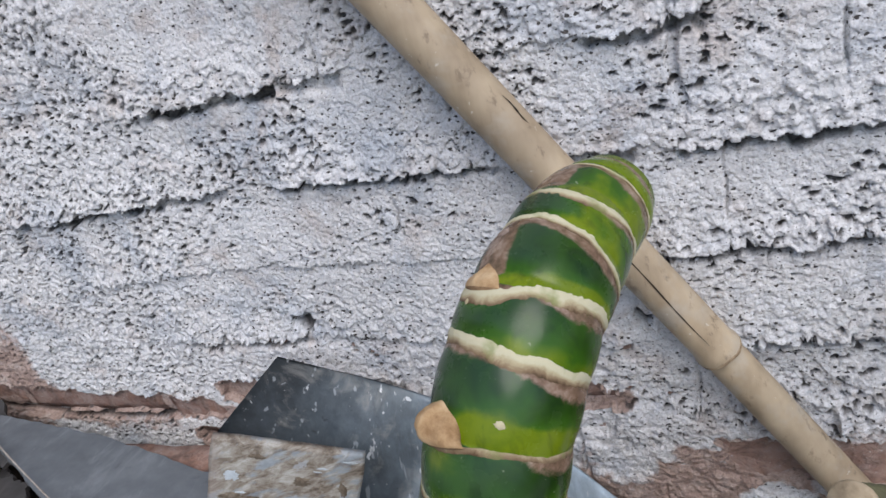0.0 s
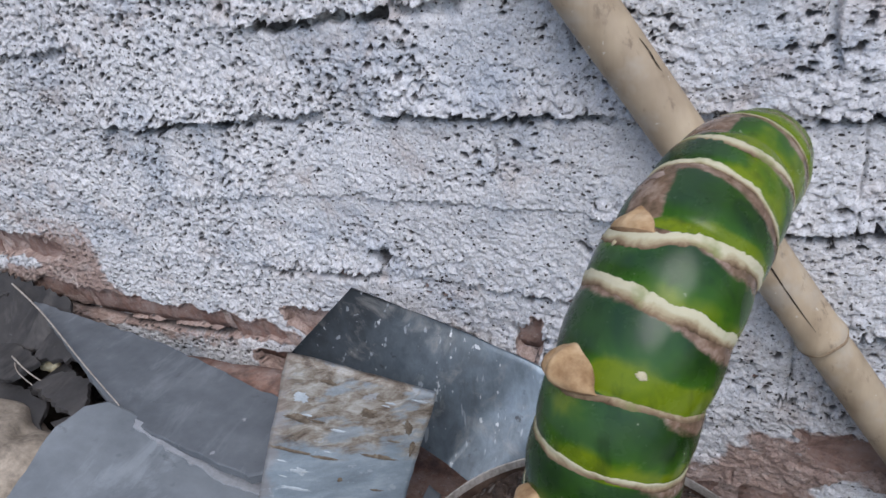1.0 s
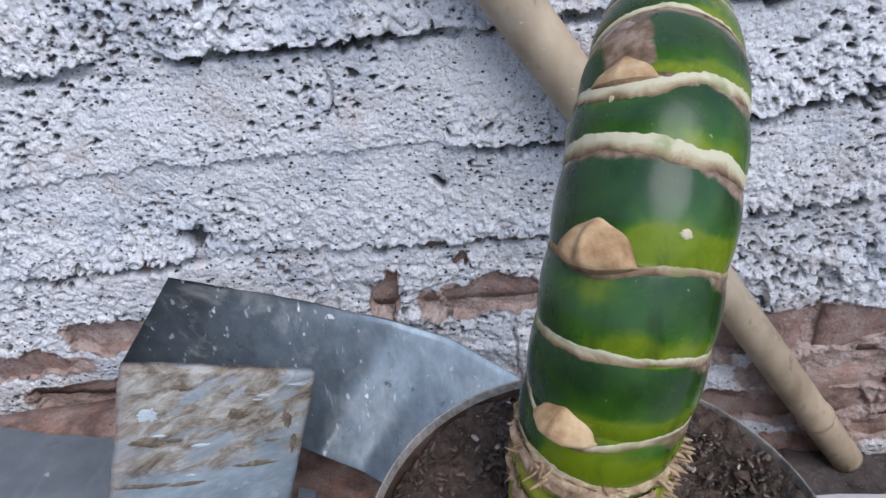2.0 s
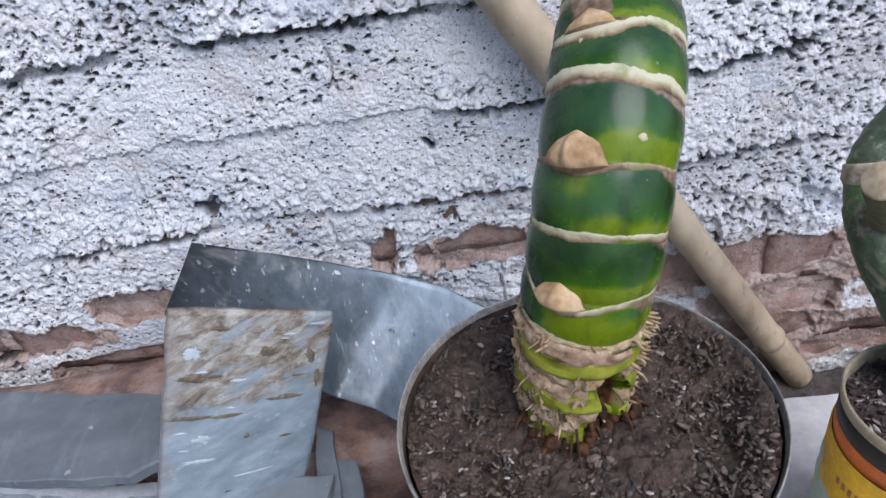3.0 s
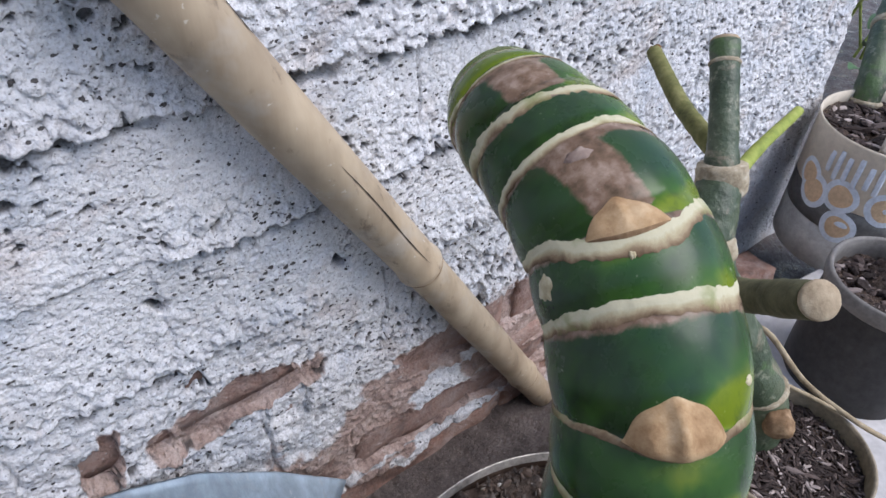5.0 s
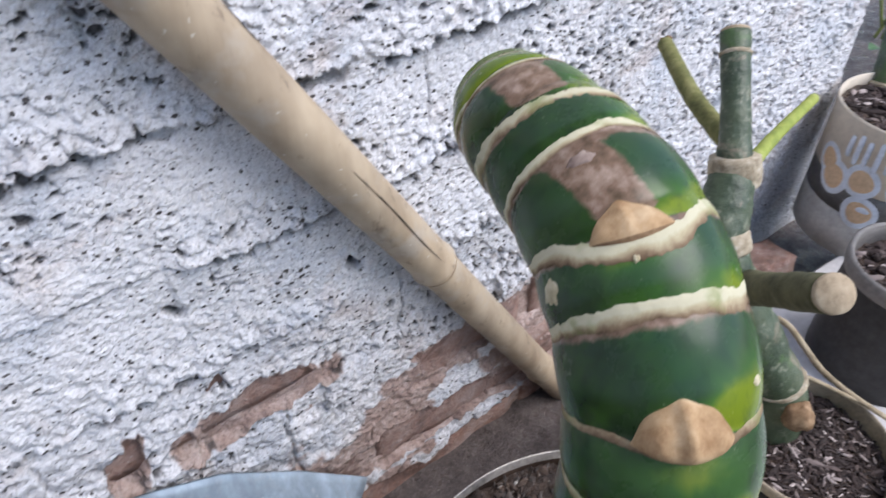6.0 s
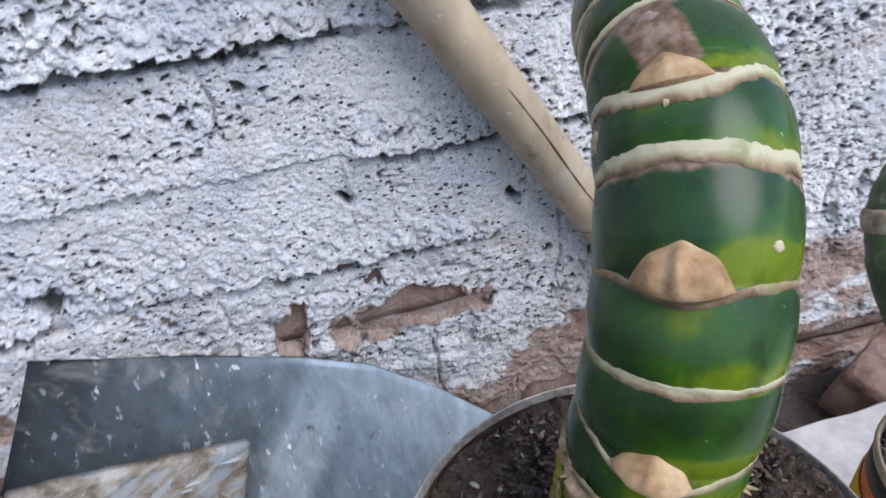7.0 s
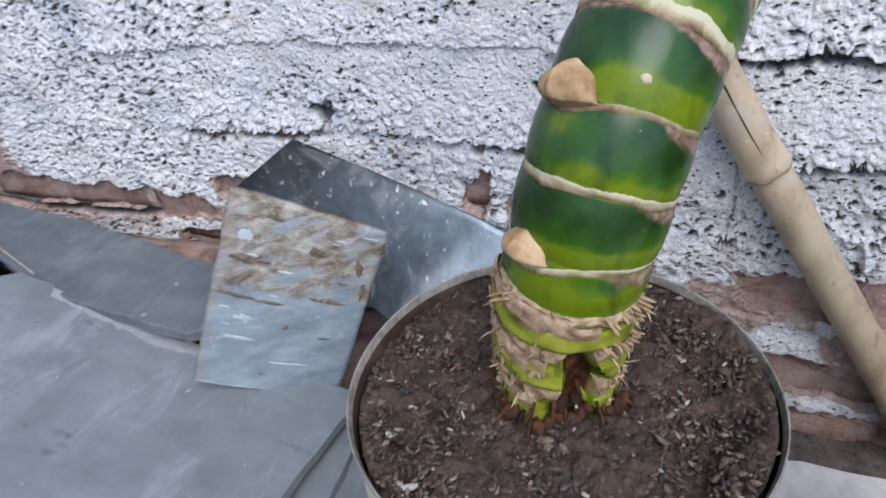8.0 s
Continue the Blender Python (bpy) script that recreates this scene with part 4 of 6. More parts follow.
blotch(plant, 8.55 * PER, toward(int(8.55 * PER), (-0.95, 0.25, 0.1)), 0.13, -5, 5, M_CREAM, "pale fleck", 6)
blotch(plant, 8.55 * PER, toward(int(8.55 * PER), (-0.62, -0.70, 0.35)), 0.035, -1.2, 1.2, M_CREAM, "pale dot", 4)
# a pale highlight on the skin, painted as a fleck
blotch(plant, 7.30 * PER, toward(int(7.3 * PER), (0.15, -0.95, 0.2)), 0.08, -1, 2, M_CREAM, "pale fleck", 9)


def collar(t):
    """The old foot of the cane: yellow-green sleeve remains, rusty crust, fringe of dry roots."""
    rs = random.Random(5)
    bands = ((0.80, 1.40, 0.0020, M_ROT, "rusty brown rotten foot", 3), (1.15, 1.80, 0.0014, M_YGREEN, "yellow-green old sleeve", 7),
             (2.20, 2.80, 0.0022, M_YGREEN, "yellow-green old sleeve", 9), (3.15, 3.75, 0.0016, M_YGREEN, "yellow-green old sleeve", 11))
    for lo, hi, lift, mat_, lab, sd in bands:
        rows = 9
        grid = []
        for q in range(rows):
            for j in range(48):
                a = 2 * math.pi * j / 48
                h = lo + (hi - lo) * q / (rows - 1)
                jag = 0.16 * (float(vnoise(a * 4, sd, 2)) - 0.5) if q in (0, rows - 1) else 0
                l = lift + 0.0022 * float(vnoise(a * 5 + sd, q * 0.9, 1)) - 0.001 - (0.003 if q in (0, rows - 1) else 0)
                grid.append(cane_point((h + jag) * PER, a, l))
        f = [(q * 48 + j, q * 48 + (j + 1) % 48, (q + 1) * 48 + (j + 1) % 48, (q + 1) * 48 + j) for q in range(rows - 1) for j in range(48)
             if lo > 3 or foot_gap((lo + (hi - lo) * q / (rows - 1)) * PER, 2 * math.pi * (j + 0.5) / 48) < 0.3]
        part("old_sleeve", mesh_of("old_sleeve", grid, f, mat_), None, t, lab)
    # torn papery strips of old sheath, mostly on the side that faces the slabs
    a_left = toward(int(3 * PER), (-0.85, -0.45, 0))
    a_right = toward(int(3 * PER), (0.85, -0.45, 0))
    for i in range(24):
        lo = rs.uniform(1.1, 3.2)
        hi = lo + rs.uniform(0.3, 0.8)
        off = rs.gauss(a_left - 0.10, 0.38) if rs.random() < 0.80 else rs.gauss(a_right + 0.2, 0.25)
        if foot_gap(lo * PER, off) > 0.1 or foot_gap(hi * PER, off) > 0.1:
            continue
        half = rs.uniform(0.05, 0.16)
        lean = rs.uniform(-0.25, 0.25)
        nu, nv, sd = 7, 12, i * 3.7
        grid = []
        for a in range(nv):
            h = a / (nv - 1)
            for j in range(nu):
                b = j / (nu - 1) * 2 - 1
                jag = (0.35 * (float(vnoise(b * 4 + sd, sd, 3)) - 0.5)) if a in (0, nv - 1) else 0.0
                hb = half * (0.45 + 1.1 * float(vnoise(h * 7, sd + 3, 1))) * (1 - 0.5 * h)
                l = 0.0006 + 0.0030 * float(vnoise(b * 2 + sd, h * 6, 2)) * (0.35 + 0.65 * abs(2 * h - 1)) + 0.0014 * abs(b) ** 2
                grid.append(cane_point((lo + (hi - lo) * h + jag) * PER, off + lean * h + hb * b, l))
        f = [(a * nu + j, a * nu + j + 1, (a + 1) * nu + j + 1, (a + 1) * nu + j) for a in range(nv - 1) for j in range(nu - 1)]
        part("dry_sheath", mesh_of("dry_sheath", grid, f, M_ROOT), None, t, "torn papery dry leaf sheath")
    for i in range(84):
        k = rs.choice((2, 3, 4)) + rs.gauss(0, 0.08)
        a = rs.gauss(a_right + 0.15, 0.25) if rs.random() < 0.35 else (rs.gauss(a_left, 0.45) if rs.random() < 0.75 else rs.uniform(0, 6.28))
        if foot_gap(k * PER, a) > 0.2:
            continue
        p = cane_point(k * PER, a, 0.0)
        out = cane_point(k * PER, a, 0.01) - cane_point(k * PER, a, 0.0)
        out /= np.linalg.norm(out)
        ln = rs.uniform(0.0025, 0.0080) * (1.5 if rs.random() < 0.15 else 1.0)
        side = np.array((rs.uniform(-0.8, 0.8), rs.uniform(-0.8, 0.8), rs.uniform(-1.2, 0.7)))
        bend = np.array((rs.uniform(-0.5, 0.5), rs.uniform(-0.5, 0.5), rs.uniform(-0.6, 0.3)))
        pts = [p - out * 0.002, p + out * ln * 0.4 + side * ln * 0.3, p + out * ln * 0.65 + side * ln * 0.7 + bend * ln * 0.5]
        th = rs.uniform(0.0003, 0.0009)
        v, f = tube(spline(pts, 5), [th * 1.5, th * 1.1, th, th * 0.8, th * 0.3], 5)
        part("root", mesh_of("root", v, f, M_ROOT), None, t)
    # corky crusts along the old scars
    for k, half, sd in ((2.0, 0.20, 31), (3.0, 0.22, 37), (4.0, 0.14, 43)):
        nu, nv = 120, 8
        grid = []
        for q in range(nv):
            h = q / (nv - 1) * 2 - 1
            for j in range(nu):
                a = 2 * math.pi * j / nu
                wv = half * (0.45 + 1.0 * float(fbm(a * 7 + sd, sd + (5 if h > 0 else 0), 2, 2)))
                l = -0.0006 + 0.0040 * float(fbm(a * 12 + sd, q * 1.3, 3, 2)) * (1 - h * h) ** 0.5
                grid.append(cane_point((k + wv * h) * PER, a, l))
        f = [(q * nu + j, q * nu + (j + 1) % nu, (q + 1) * nu + (j + 1) % nu, (q + 1) * nu + j) for q in range(nv - 1) for j in range(nu)
             if foot_gap(min(k, 3.0) * PER, 2 * math.pi * (j + 0.5) / nu) < 0.4 or k > 3.5]
        part("scar_crust", mesh_of("scar_crust", grid, f, M_ROOT), None, t, "rough tan corky crust")
    for lo, hi, c0, c1, sd in ((2.55, 3.05, -1.00, 0.30, 51), (3.62, 4.02, -1.25, 0.95, 55), (1.72, 2.02, -0.9, 0.15, 59)):
        nu, nv = 60, 9
        mid = toward(int(3 * PER), (-0.30, -0.95, 0))
        way = 1.0 if math.cos(mid + 0.5 - a_right) > math.cos(mid - 0.5 - a_right) else -1.0
        grid = []
        for q in range(nv):
            h = q / (nv - 1)
            for j in range(nu):
                x = j / (nu - 1)
                a = mid + way * (c0 + (c1 - c0) * x)
                jag = 0.24 * (float(fbm(x * 9 + sd, sd + (4 if h > 0.5 else 0), 2, 3)) - 0.5) * (1 if q in (0, nv - 1) else 0.5)
                l = 0.0012 + 0.0030 * float(fbm(x * 8 + sd, h * 3, 1, 3)) * math.sin(math.pi * (0.12 + 0.76 * h)) - (0.0022 if j in (0, nu - 1) else 0)
                grid.append(cane_point((lo + (hi - lo) * h + jag + 0.22 * (0.5 - x)) * PER, a, l))
        f = [(q * nu + j, q * nu + j + 1, (q + 1) * nu + j + 1, (q + 1) * nu + j) for q in range(nv - 1) for j in range(nu - 1)]
        part("dry_sheath", mesh_of("dry_sheath", grid, f, M_SHEATH), None, t, "torn pinkish-tan dry leaf base")
    # a comb of short aerial root tips
    for i in range(44):
        k = (3.05, 3.25, 3.9, 4.1)[i % 4] + rs.uniform(-0.10, 0.10)
        a = a_right + rs.uniform(-0.40, 0.50)
        p = cane_point(k * PER, a, 0.0)
        out = cane_point(k * PER, a, 0.01) - p
        out /= np.linalg.norm(out)
        ln = rs.uniform(0.0035, 0.0075)
        v, f = tube(spline([p - out * 0.001, p + out * ln * 0.6, p + out * ln + np.array((0, 0, rs.uniform(-0.0015, 0.001)))], 5), [0.0009, 0.0009, 0.0008, 0.0006, 0.0002], 6)
        part("root", mesh_of("root", v, f, M_ROOT), None, t)
    # no recess here: a near-black patch paints the hollow's shade
    hole = plain("hollow_shade", (0.012, 0.007, 0.005), 0.9)
    blotch(t, 3.45 * PER, toward(int(3.4 * PER), (-0.55, -0.80, 0)), 0.17, -7, 6, hole, "dark patch painted as the shade in a rotten hollow", 12)
    blotch(t, 3.2 * PER, toward(int(3.2 * PER), (-0.25, -0.95, 0)), 0.30, -7, 3, M_ROT, "rusty brown stain", 14)
    old_root = cork_material("rusty_dead_root", (0.010, 0.005, 0.003), (0.040, 0.017, 0.008), (0.14, 0.060, 0.021), 120)
    for i in range(34):
        a = rs.gauss(toward(int(1.3 * PER), (0.55, -0.8, 0)), 0.9)
        bm = bmesh.new()
        p = cane_point(1.3 * PER, a, rs.uniform(-0.002, 0.008))
        stone(bm, (p[0], p[1], rs.uniform(0.163, 0.178 if rs.random() < 0.4 else 0.168)), [rs.uniform(0.0020, 0.0055) for _ in range(3)], i, 2)
        part("crust_lump", bm, old_root, t)
    for i in range(26):
        a = rs.gauss(toward(int(1.3 * PER), (0.45, -0.85, 0)), 1.0)
        p = cane_point(rs.uniform(1.2, 2.0) * PER, a, 0.0005)
        out = cane_point(1.3 * PER, a, 0.01) - cane_point(1.3 * PER, a, 0.0)
        out /= np.linalg.norm(out)
        q = np.array((p[0], p[1], 0.163)) + out * rs.uniform(0.004, 0.013) + np.array((rs.uniform(-0.004, 0.004), rs.uniform(-0.004, 0.004), 0))
        th = rs.uniform(0.0006, 0.0013)
        v, f = tube(spline([p, (p + q) / 2 + out * 0.003, q], 7), np.linspace(th, th * 0.6, 7), 6, True, 0.2, i)
        part("root", mesh_of("root", v, f, old_root if rs.random() < 0.93 else M_ROOT), None, t)


collar(plant)


# ---------------------------------------------------------------- bamboo
M_JOINT = cork_material("bamboo_joint", (0.13, 0.085, 0.055), (0.27, 0.20, 0.13), (0.40, 0.32, 0.22), 120)


def bamboo():
    a, b = np.array((-0.3576, 0.4235, 0.760)), np.array((0.1889, 0.4475, -0.098))
    t = thing("bamboo_pole", tuple(b), "dry pale tan bamboo pole leaning against the wall", "pole")
    n = 300
    line = a + (b - a) * np.linspace(0, 1, n)[:, None]
    zs = line[:, 2]
    r = np.interp(zs, [-0.1, 0.0, 0.160, 0.172, 0.45, 0.8], [0.0132, 0.0139, 0.0142, 0.0150, 0.0162, 0.0166])
    joints = (0.166, -0.040)
    for z0 in joints:
        k = (zs - z0) / 0.004
        r = r + 0.0017 * np.exp(-(k - 0.8) ** 2) - 0.0010 * np.exp(-(k + 0.8) ** 2 * 1.8)
    v, f = tube(line, r, 32)
    pole = part("pole", mesh_of("pole", v, f, M_BAMBOO), None, t)
    way = (b - a) / np.linalg.norm(b - a)
    out = np.array((-0.55, -0.75, 0.0))
    out -= way * (out @ way)
    out /= np.linalg.norm(out)
    side = np.cross(way, out)

    def at(z, ang, lift):
        p = a + (b - a) * (a[2] - z) / (a[2] - b[2])
        rr = float(np.interp(z, zs[::-1], r[::-1])) + lift
        return p + rr * (math.cos(ang) * out + math.sin(ang) * side)

    for z0 in joints:
        seg, rows = 32, 5
        grid = [at(z0 + 0.0016 * (q / 2 - 1) + 0.0006 * math.sin(j), 2 * math.pi * j / seg, 0.0005 if 0 < q < 4 else -0.0004) for q in range(rows) for j in range(seg)]
        fc = [(q * seg + j, q * seg + (j + 1) % seg, (q + 1) * seg + (j + 1) % seg, (q + 1) * seg + j) for q in range(rows - 1) for j in range(seg)]
        part("joint_ring", mesh_of("joint_ring", grid, fc, M_JOINT), None, t)
    # drying split above the joint, nick higher up: strips with their inner shade painted
    dark = plain("split_shade", (0.022, 0.015, 0.010), 0.9)
    n2 = 30
    for z0, high, mid, wide in ((0.180, 0.096, -0.84, 0.030), (0.342, 0.020, -1.77, 0.042)):
        grid = []
        for i in range(n2):
            h = i / (n2 - 1)
            w = wide * math.sin(math.pi * h) ** 0.5 * (0.5 + 0.8 * float(vnoise(i * 0.6, 2, 1)))
            for s_ in (-1, 1):
                grid.append(at(z0 + high * h, mid + 0.03 * math.sin(h * 7) + s_ * w, 0.0003))
        part("split", mesh_of("split", grid, [(2 * i, 2 * i + 1, 2 * i + 3, 2 * i + 2) for i in range(n2 - 1)], dark), None, pole, "dark strip painted as the shade in a split")
    return t


bamboo()

# ---------------------------------------------------------------- leaning sheet, bent tile, slate slabs
def folded(points, n):
    """n samples along a line of straight runs with tight bends."""
    p = np.array(points, float)
    k = np.linspace(0, len(p) - 1, n)
    k = k + 0.10 * np.sin(2 * math.pi * k)
    return np.stack([np.interp(k, np.arange(len(p)), p[:, i]) for i in range(3)], 1)


def bent_sheet():
    t = thing("metal_sheet", (-0.20, 0.45, -0.10), "curved weathered blue-grey sheet standing against the wall", "sheet")
    top = folded([(-0.331, 0.413, 0.1735), (-0.262, 0.434, 0.134), (-0.188, 0.447, 0.094), (-0.147, 0.447, 0.073), (-0.097, 0.446, 0.028), (-0.045, 0.444, -0.030)], 60)
    low = folded([(-0.3175, 0.312, 0.186), (-0.284, 0.345, 0.108), (-0.250, 0.378, 0.030), (-0.215, 0.368, 0.018), (-0.172, 0.366, -0.032), (-0.130, 0.372, -0.098)], 60)
    verts, nu, nv = [], 60, 20
    for side in (0, 1):
        for i in range(nu):
            for j in range(nv):
                h = j / (nv - 1)
                p = top[i] * (1 - h) + low[i] * h
                crease = 0.004 * (abs(i / 59 - 0.30) + abs(i / 59 - 0.52)) - 0.003
                p = p + np.array((0, 0.006 * math.sin(math.pi * h) + crease * (0.3 + 0.7 * h), 0)) + np.array((0, 0.0016 * side, 0))
                p[2] += 0.0012 * (vnoise(i * 0.5, side, 1) - 0.5) * (1 - h)
                verts.append(p)
    faces = []
    for i in range(nu - 1):
        for j in range(nv - 1):
            q = i * nv + j
            faces.append((q, q + 1, q + nv + 1, q + nv))
            q += nu * nv
            faces.append((q, q + nv, q + nv + 1, q + 1))
    o = nu * nv
    for i in range(nu - 1):
        for j in (0, nv - 1):
            q = i * nv + j
            faces.append((q, q + nv, q + nv + o, q + o))
    for j in range(nv - 1):
        for i in (0, nu - 1):
            q = i * nv + j
            faces.append((q, q + 1, q + 1 + o, q + o))
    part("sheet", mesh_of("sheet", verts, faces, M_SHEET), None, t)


bent_sheet()


def tile_material():
    s = Shader("mottled_tile", 0.55, spec=0.4)
    st = s.stretch(0.75, 0.75, 1.7)
    down = s.value("down")
    a = s.ramp(s.noise(70, 6, 0.72, st, 0.5), (0.36, (0.085, 0.064, 0.048)), (0.46, (0.18, 0.15, 0.12)), (0.55, (0.27, 0.25, 0.215)), (0.64, (0.37, 0.36, 0.335)))
    b = s.ramp(s.noise(42, 6, 0.64, st), (0.30, (0.14, 0.172, 0.20)), (0.52, (0.215, 0.262, 0.30)), (0.72, (0.31, 0.36, 0.40)))
    where = s.ramp(s.add(down, s.noise(34, 5, 0.66, st), 0.55), (0.62, 0.0), (0.71, 0.95))
    grey = s.ramp(s.noise(38, 5, 0.6, st), (0.52, 0.0), (0.60, 0.75))
    c = s.mix(grey, a, b)
    c = s.mix(where, c, b)
    side = s.ramp(s.add(s.value("side"), s.noise(60, 4, 0.6), 0.25), (0.16, 0.45), (0.22, 0.0))
    c = s.mix(side, c, (0.24, 0.20, 0.18))
    w = s.ramp(s.noise(85, 4, 0.6, s.stretch(0.8, 0.8, 1.2)), (0.64, 0.0), (0.68, 0.6))
    c = s.mix(w, c, (0.34, 0.37, 0.40))
    s.colour(c)
    s.bump(s.noise(90, 6, 0.7, st), 0.5, 0.002)
    s.bump(s.noise(400, 3, 0.65), 0.25, 0.0008)
    return s.m


M_TILE = tile_material()
TILE = [np.array(p) for p in ((-0.309, 0.302, 0.195), (-0.2180, 0.340, 0.147), (-0.269, 0.309, 0.010), (-0.356, 0.255, 0.052))]


def tile_at(u, v, lift=0.0):
    """A place on the leaning tile: u along its top edge, v down its side."""
    a, b, c, d = TILE
    n = np.cross(c - a, b - a)
    n /= np.linalg.norm(n)
    n = n if n[1] < 0 else -n
    v = v * (1 + 0.030 * math.sin(math.pi * min(max(u, 0), 1)))
    p = (a * (1 - u) + b * u) * (1 - v) + (d * (1 - u) + c * u) * v
    bow = 0.003 * math.sin(math.pi * v) + 0.0012 * (float(fbm(u * 5, v * 6, 2)) - 0.5)
    return p + n * (bow + lift)


def tile_patch(t, name, u0, v0, ru, rv, material, label, seed, lift=0.0011):
    """A crust or splash with an uneven outline on the tile."""
    rings, seg = 5, 44
    verts, faces = [], []
    for q in range(rings):
        h = q / (rings - 1)
        for j in range(seg):
            a = 2 * math.pi * j / seg
            k = 0.30 + 1.3 * float(fbm(math.cos(a) * 1.8 + seed * 2.3, math.sin(a) * 1.8 + 3, 2, 3)) + 0.35 * (float(vnoise(a * 11, seed, 1)) - 0.5)
            verts.append(tile_at(min(max(u0 + ru * k * h * math.cos(a), 0.01), 0.99), v0 + rv * k * h * math.sin(a), lift * (1 - h ** 4) - 0.0002))
    for q in range(rings - 1):
        for j in range(seg):
            faces.append((q * seg + j, q * seg + (j + 1) % seg, (q + 1) * seg + (j + 1) % seg, (q + 1) * seg + j))
    part(name, mesh_of(name, verts, faces, material), None, t, label)


def leaning_tile():
    t = thing("mottled_tile", tuple(TILE[2]), "leaning grey tile offcut with brown crust above and blue-grey below", "tile")
    nu, nv, verts = 36, 46, []
    for side in (0, 1):
        for i in range(nu):
            for j in range(nv):
                u, v = i / (nu - 1), j / (nv - 1)
                uu = u + 0.020 * (float(fbm(v * 9, i, 3)) - 0.5) * (1 if i in (0, nu - 1) else 0)
                vv = v + 0.016 * (float(fbm(u * 8, j, 2)) - 0.5) * (1 if j in (0, nv - 1) else 0)
                edge = 0.0008 if (i in (0, nu - 1) or j in (0, nv - 1)) and not side else 0.0
                verts.append(tile_at(uu, vv, -0.006 * side - edge))
    faces, o = [], nu * nv
    for i in range(nu - 1):
        for j in range(nv - 1):
            q = i * nv + j
            faces.append((q, q + 1, q + nv + 1, q + nv))
            faces.append((q + o, q + nv + o, q + nv + 1 + o, q + 1 + o))
    for i in range(nu - 1):
        for j in (0, nv - 1):
            q = i * nv + j
            faces.append((q, q + nv, q + nv + o, q + o))
    for j in range(nv - 1):
        for i in (0, nu - 1):
            q = i * nv + j
            faces.append((q, q + 1, q + 1 + o, q + o))
    me = mesh_of("offcut", verts, faces, M_TILE)
    grid = np.tile(np.stack(np.meshgrid(np.linspace(0, 1, nu), np.linspace(0, 1, nv), indexing="ij"), -1).reshape(-1, 2), (2, 1))
    for k, name in ((0, "side"), (1, "down")):
        me.attributes.new(name, "FLOAT", "POINT").data.foreach_set("value", np.ascontiguousarray(grid[:, k], dtype=np.float32))
    offcut = part("offcut", me, None, t)
    crust = cork_material("dark_brown_crust", (0.060, 0.046, 0.034), (0.12, 0.095, 0.07), (0.22, 0.19, 0.15), 160)
    splash = plain("white_lime_splash", (0.36, 0.40, 0.43), 0.6, 0.0, 0.3, 120)
    for u, v, ru, rv, sd in ((0.15, 0.29, 0.10, 0.020, 1), (0.60, 0.18, 0.06, 0.030, 2), (0.16, 0.475, 0.12, 0.010, 3), (0.38, 0.48, 0.10, 0.009, 4), (0.88, 0.22, 0.03, 0.05, 5),
                             (0.74, 0.42, 0.13, 0.014, 6), (0.52, 0.60, 0.020, 0.014, 7), (0.94, 0.34, 0.02, 0.05, 8), (0.30, 0.07, 0.06, 0.012, 9)):
        tile_patch(offcut, "crust_patch", u, v, ru, rv, crust, "dark brown crust", sd)
    for u, v, ru, rv, sd in ((0.15, 0.18, 0.060, 0.032, 11), (0.24, 0.585, 0.06, 0.024, 12), (0.24, 0.70, 0.11, 0.010, 15), (0.60, 0.82, 0.16, 0.008, 16)):
        tile_patch(offcut, "lime_splash", u, v, ru, rv, splash, "white lime splash", sd, 0.0006)
    rs = random.Random(31)
    for i in range(14):
        u, v = rs.uniform(0.10, 0.92), rs.uniform(0.04, 0.46) if i % 4 else rs.uniform(0.5, 0.9)
        dark = i % 3 and rs.random() < 0.6
        k = rs.uniform(0.35, 1.0)
        tile_patch(offcut, "crust_patch" if dark else "lime_splash", u, v, 0.060 * k, 0.008 * k, crust if dark else splash, "dark brown crust" if dark else "white lime splash", 40 + i, 0.0007)


leaning_tile()

M_CHIP = plain("pale_chipped_slate", (0.25, 0.262, 0.28), 0.7, 0.0, 0.25, 60)
slab_a = part("slate_slab", plate([(-0.86, 0.428), (-0.60, 0.322), (-0.518, 0.299), (-0.380, 0.285), (-0.310, 0.325), (-0.335, 0.356), (-0.41, 0.370), (-0.60, 0.405)], 0.008, 0.066, (0.0, 0.0), 0.0015, 2), M_SLATE, shade=False)
tagged(slab_a, "broken grey slate slab lying on the pile", "slate slab", "slate slabs")
slab_b = part("slate_slab", plate([(-0.571, 0.200), (-0.597, 0.268), (-0.593, 0.298), (-0.576, 0.313), (-0.53, 0.311), (-0.41, 0.300), (-0.33, 0.303), (-0.246, 0.309), (-0.259, 0.209), (-0.287, 0.02), (-0.54, 0.02)], 0.008, 0.0445, (-0.18, 0.0), 0.0015, 3), M_SLATE2, shade=False)
tagged(slab_b, "broad tilted grey slate slab with a pale chipped edge", "slate slab", "slate slabs")
chip = plate([(-0.535, 0.306), (-0.47, 0.302), (-0.41, 0.297), (-0.36, 0.299), (-0.36, 0.290), (-0.42, 0.285), (-0.48, 0.291), (-0.53, 0.298)], 0.002, 0.0528, (-0.18, 0), 0.0016, 9, 0.005)
part("chipped_edge", chip, M_CHIP, slab_b, "pale chipped stone edge", shade=False)
slab_c = part("slate_slab", plate([(-0.270, 0.373), (-0.256, 0.367), (-0.240, 0.288), (-0.236, 0.21), (-0.248, 0.02), (-0.300, 0.02), (-0.270, 0.209), (-0.262, 0.29)], 0.006, -0.003, (0.0, 0.0), 0.0012, 6), M_SLATE2, shade=False)
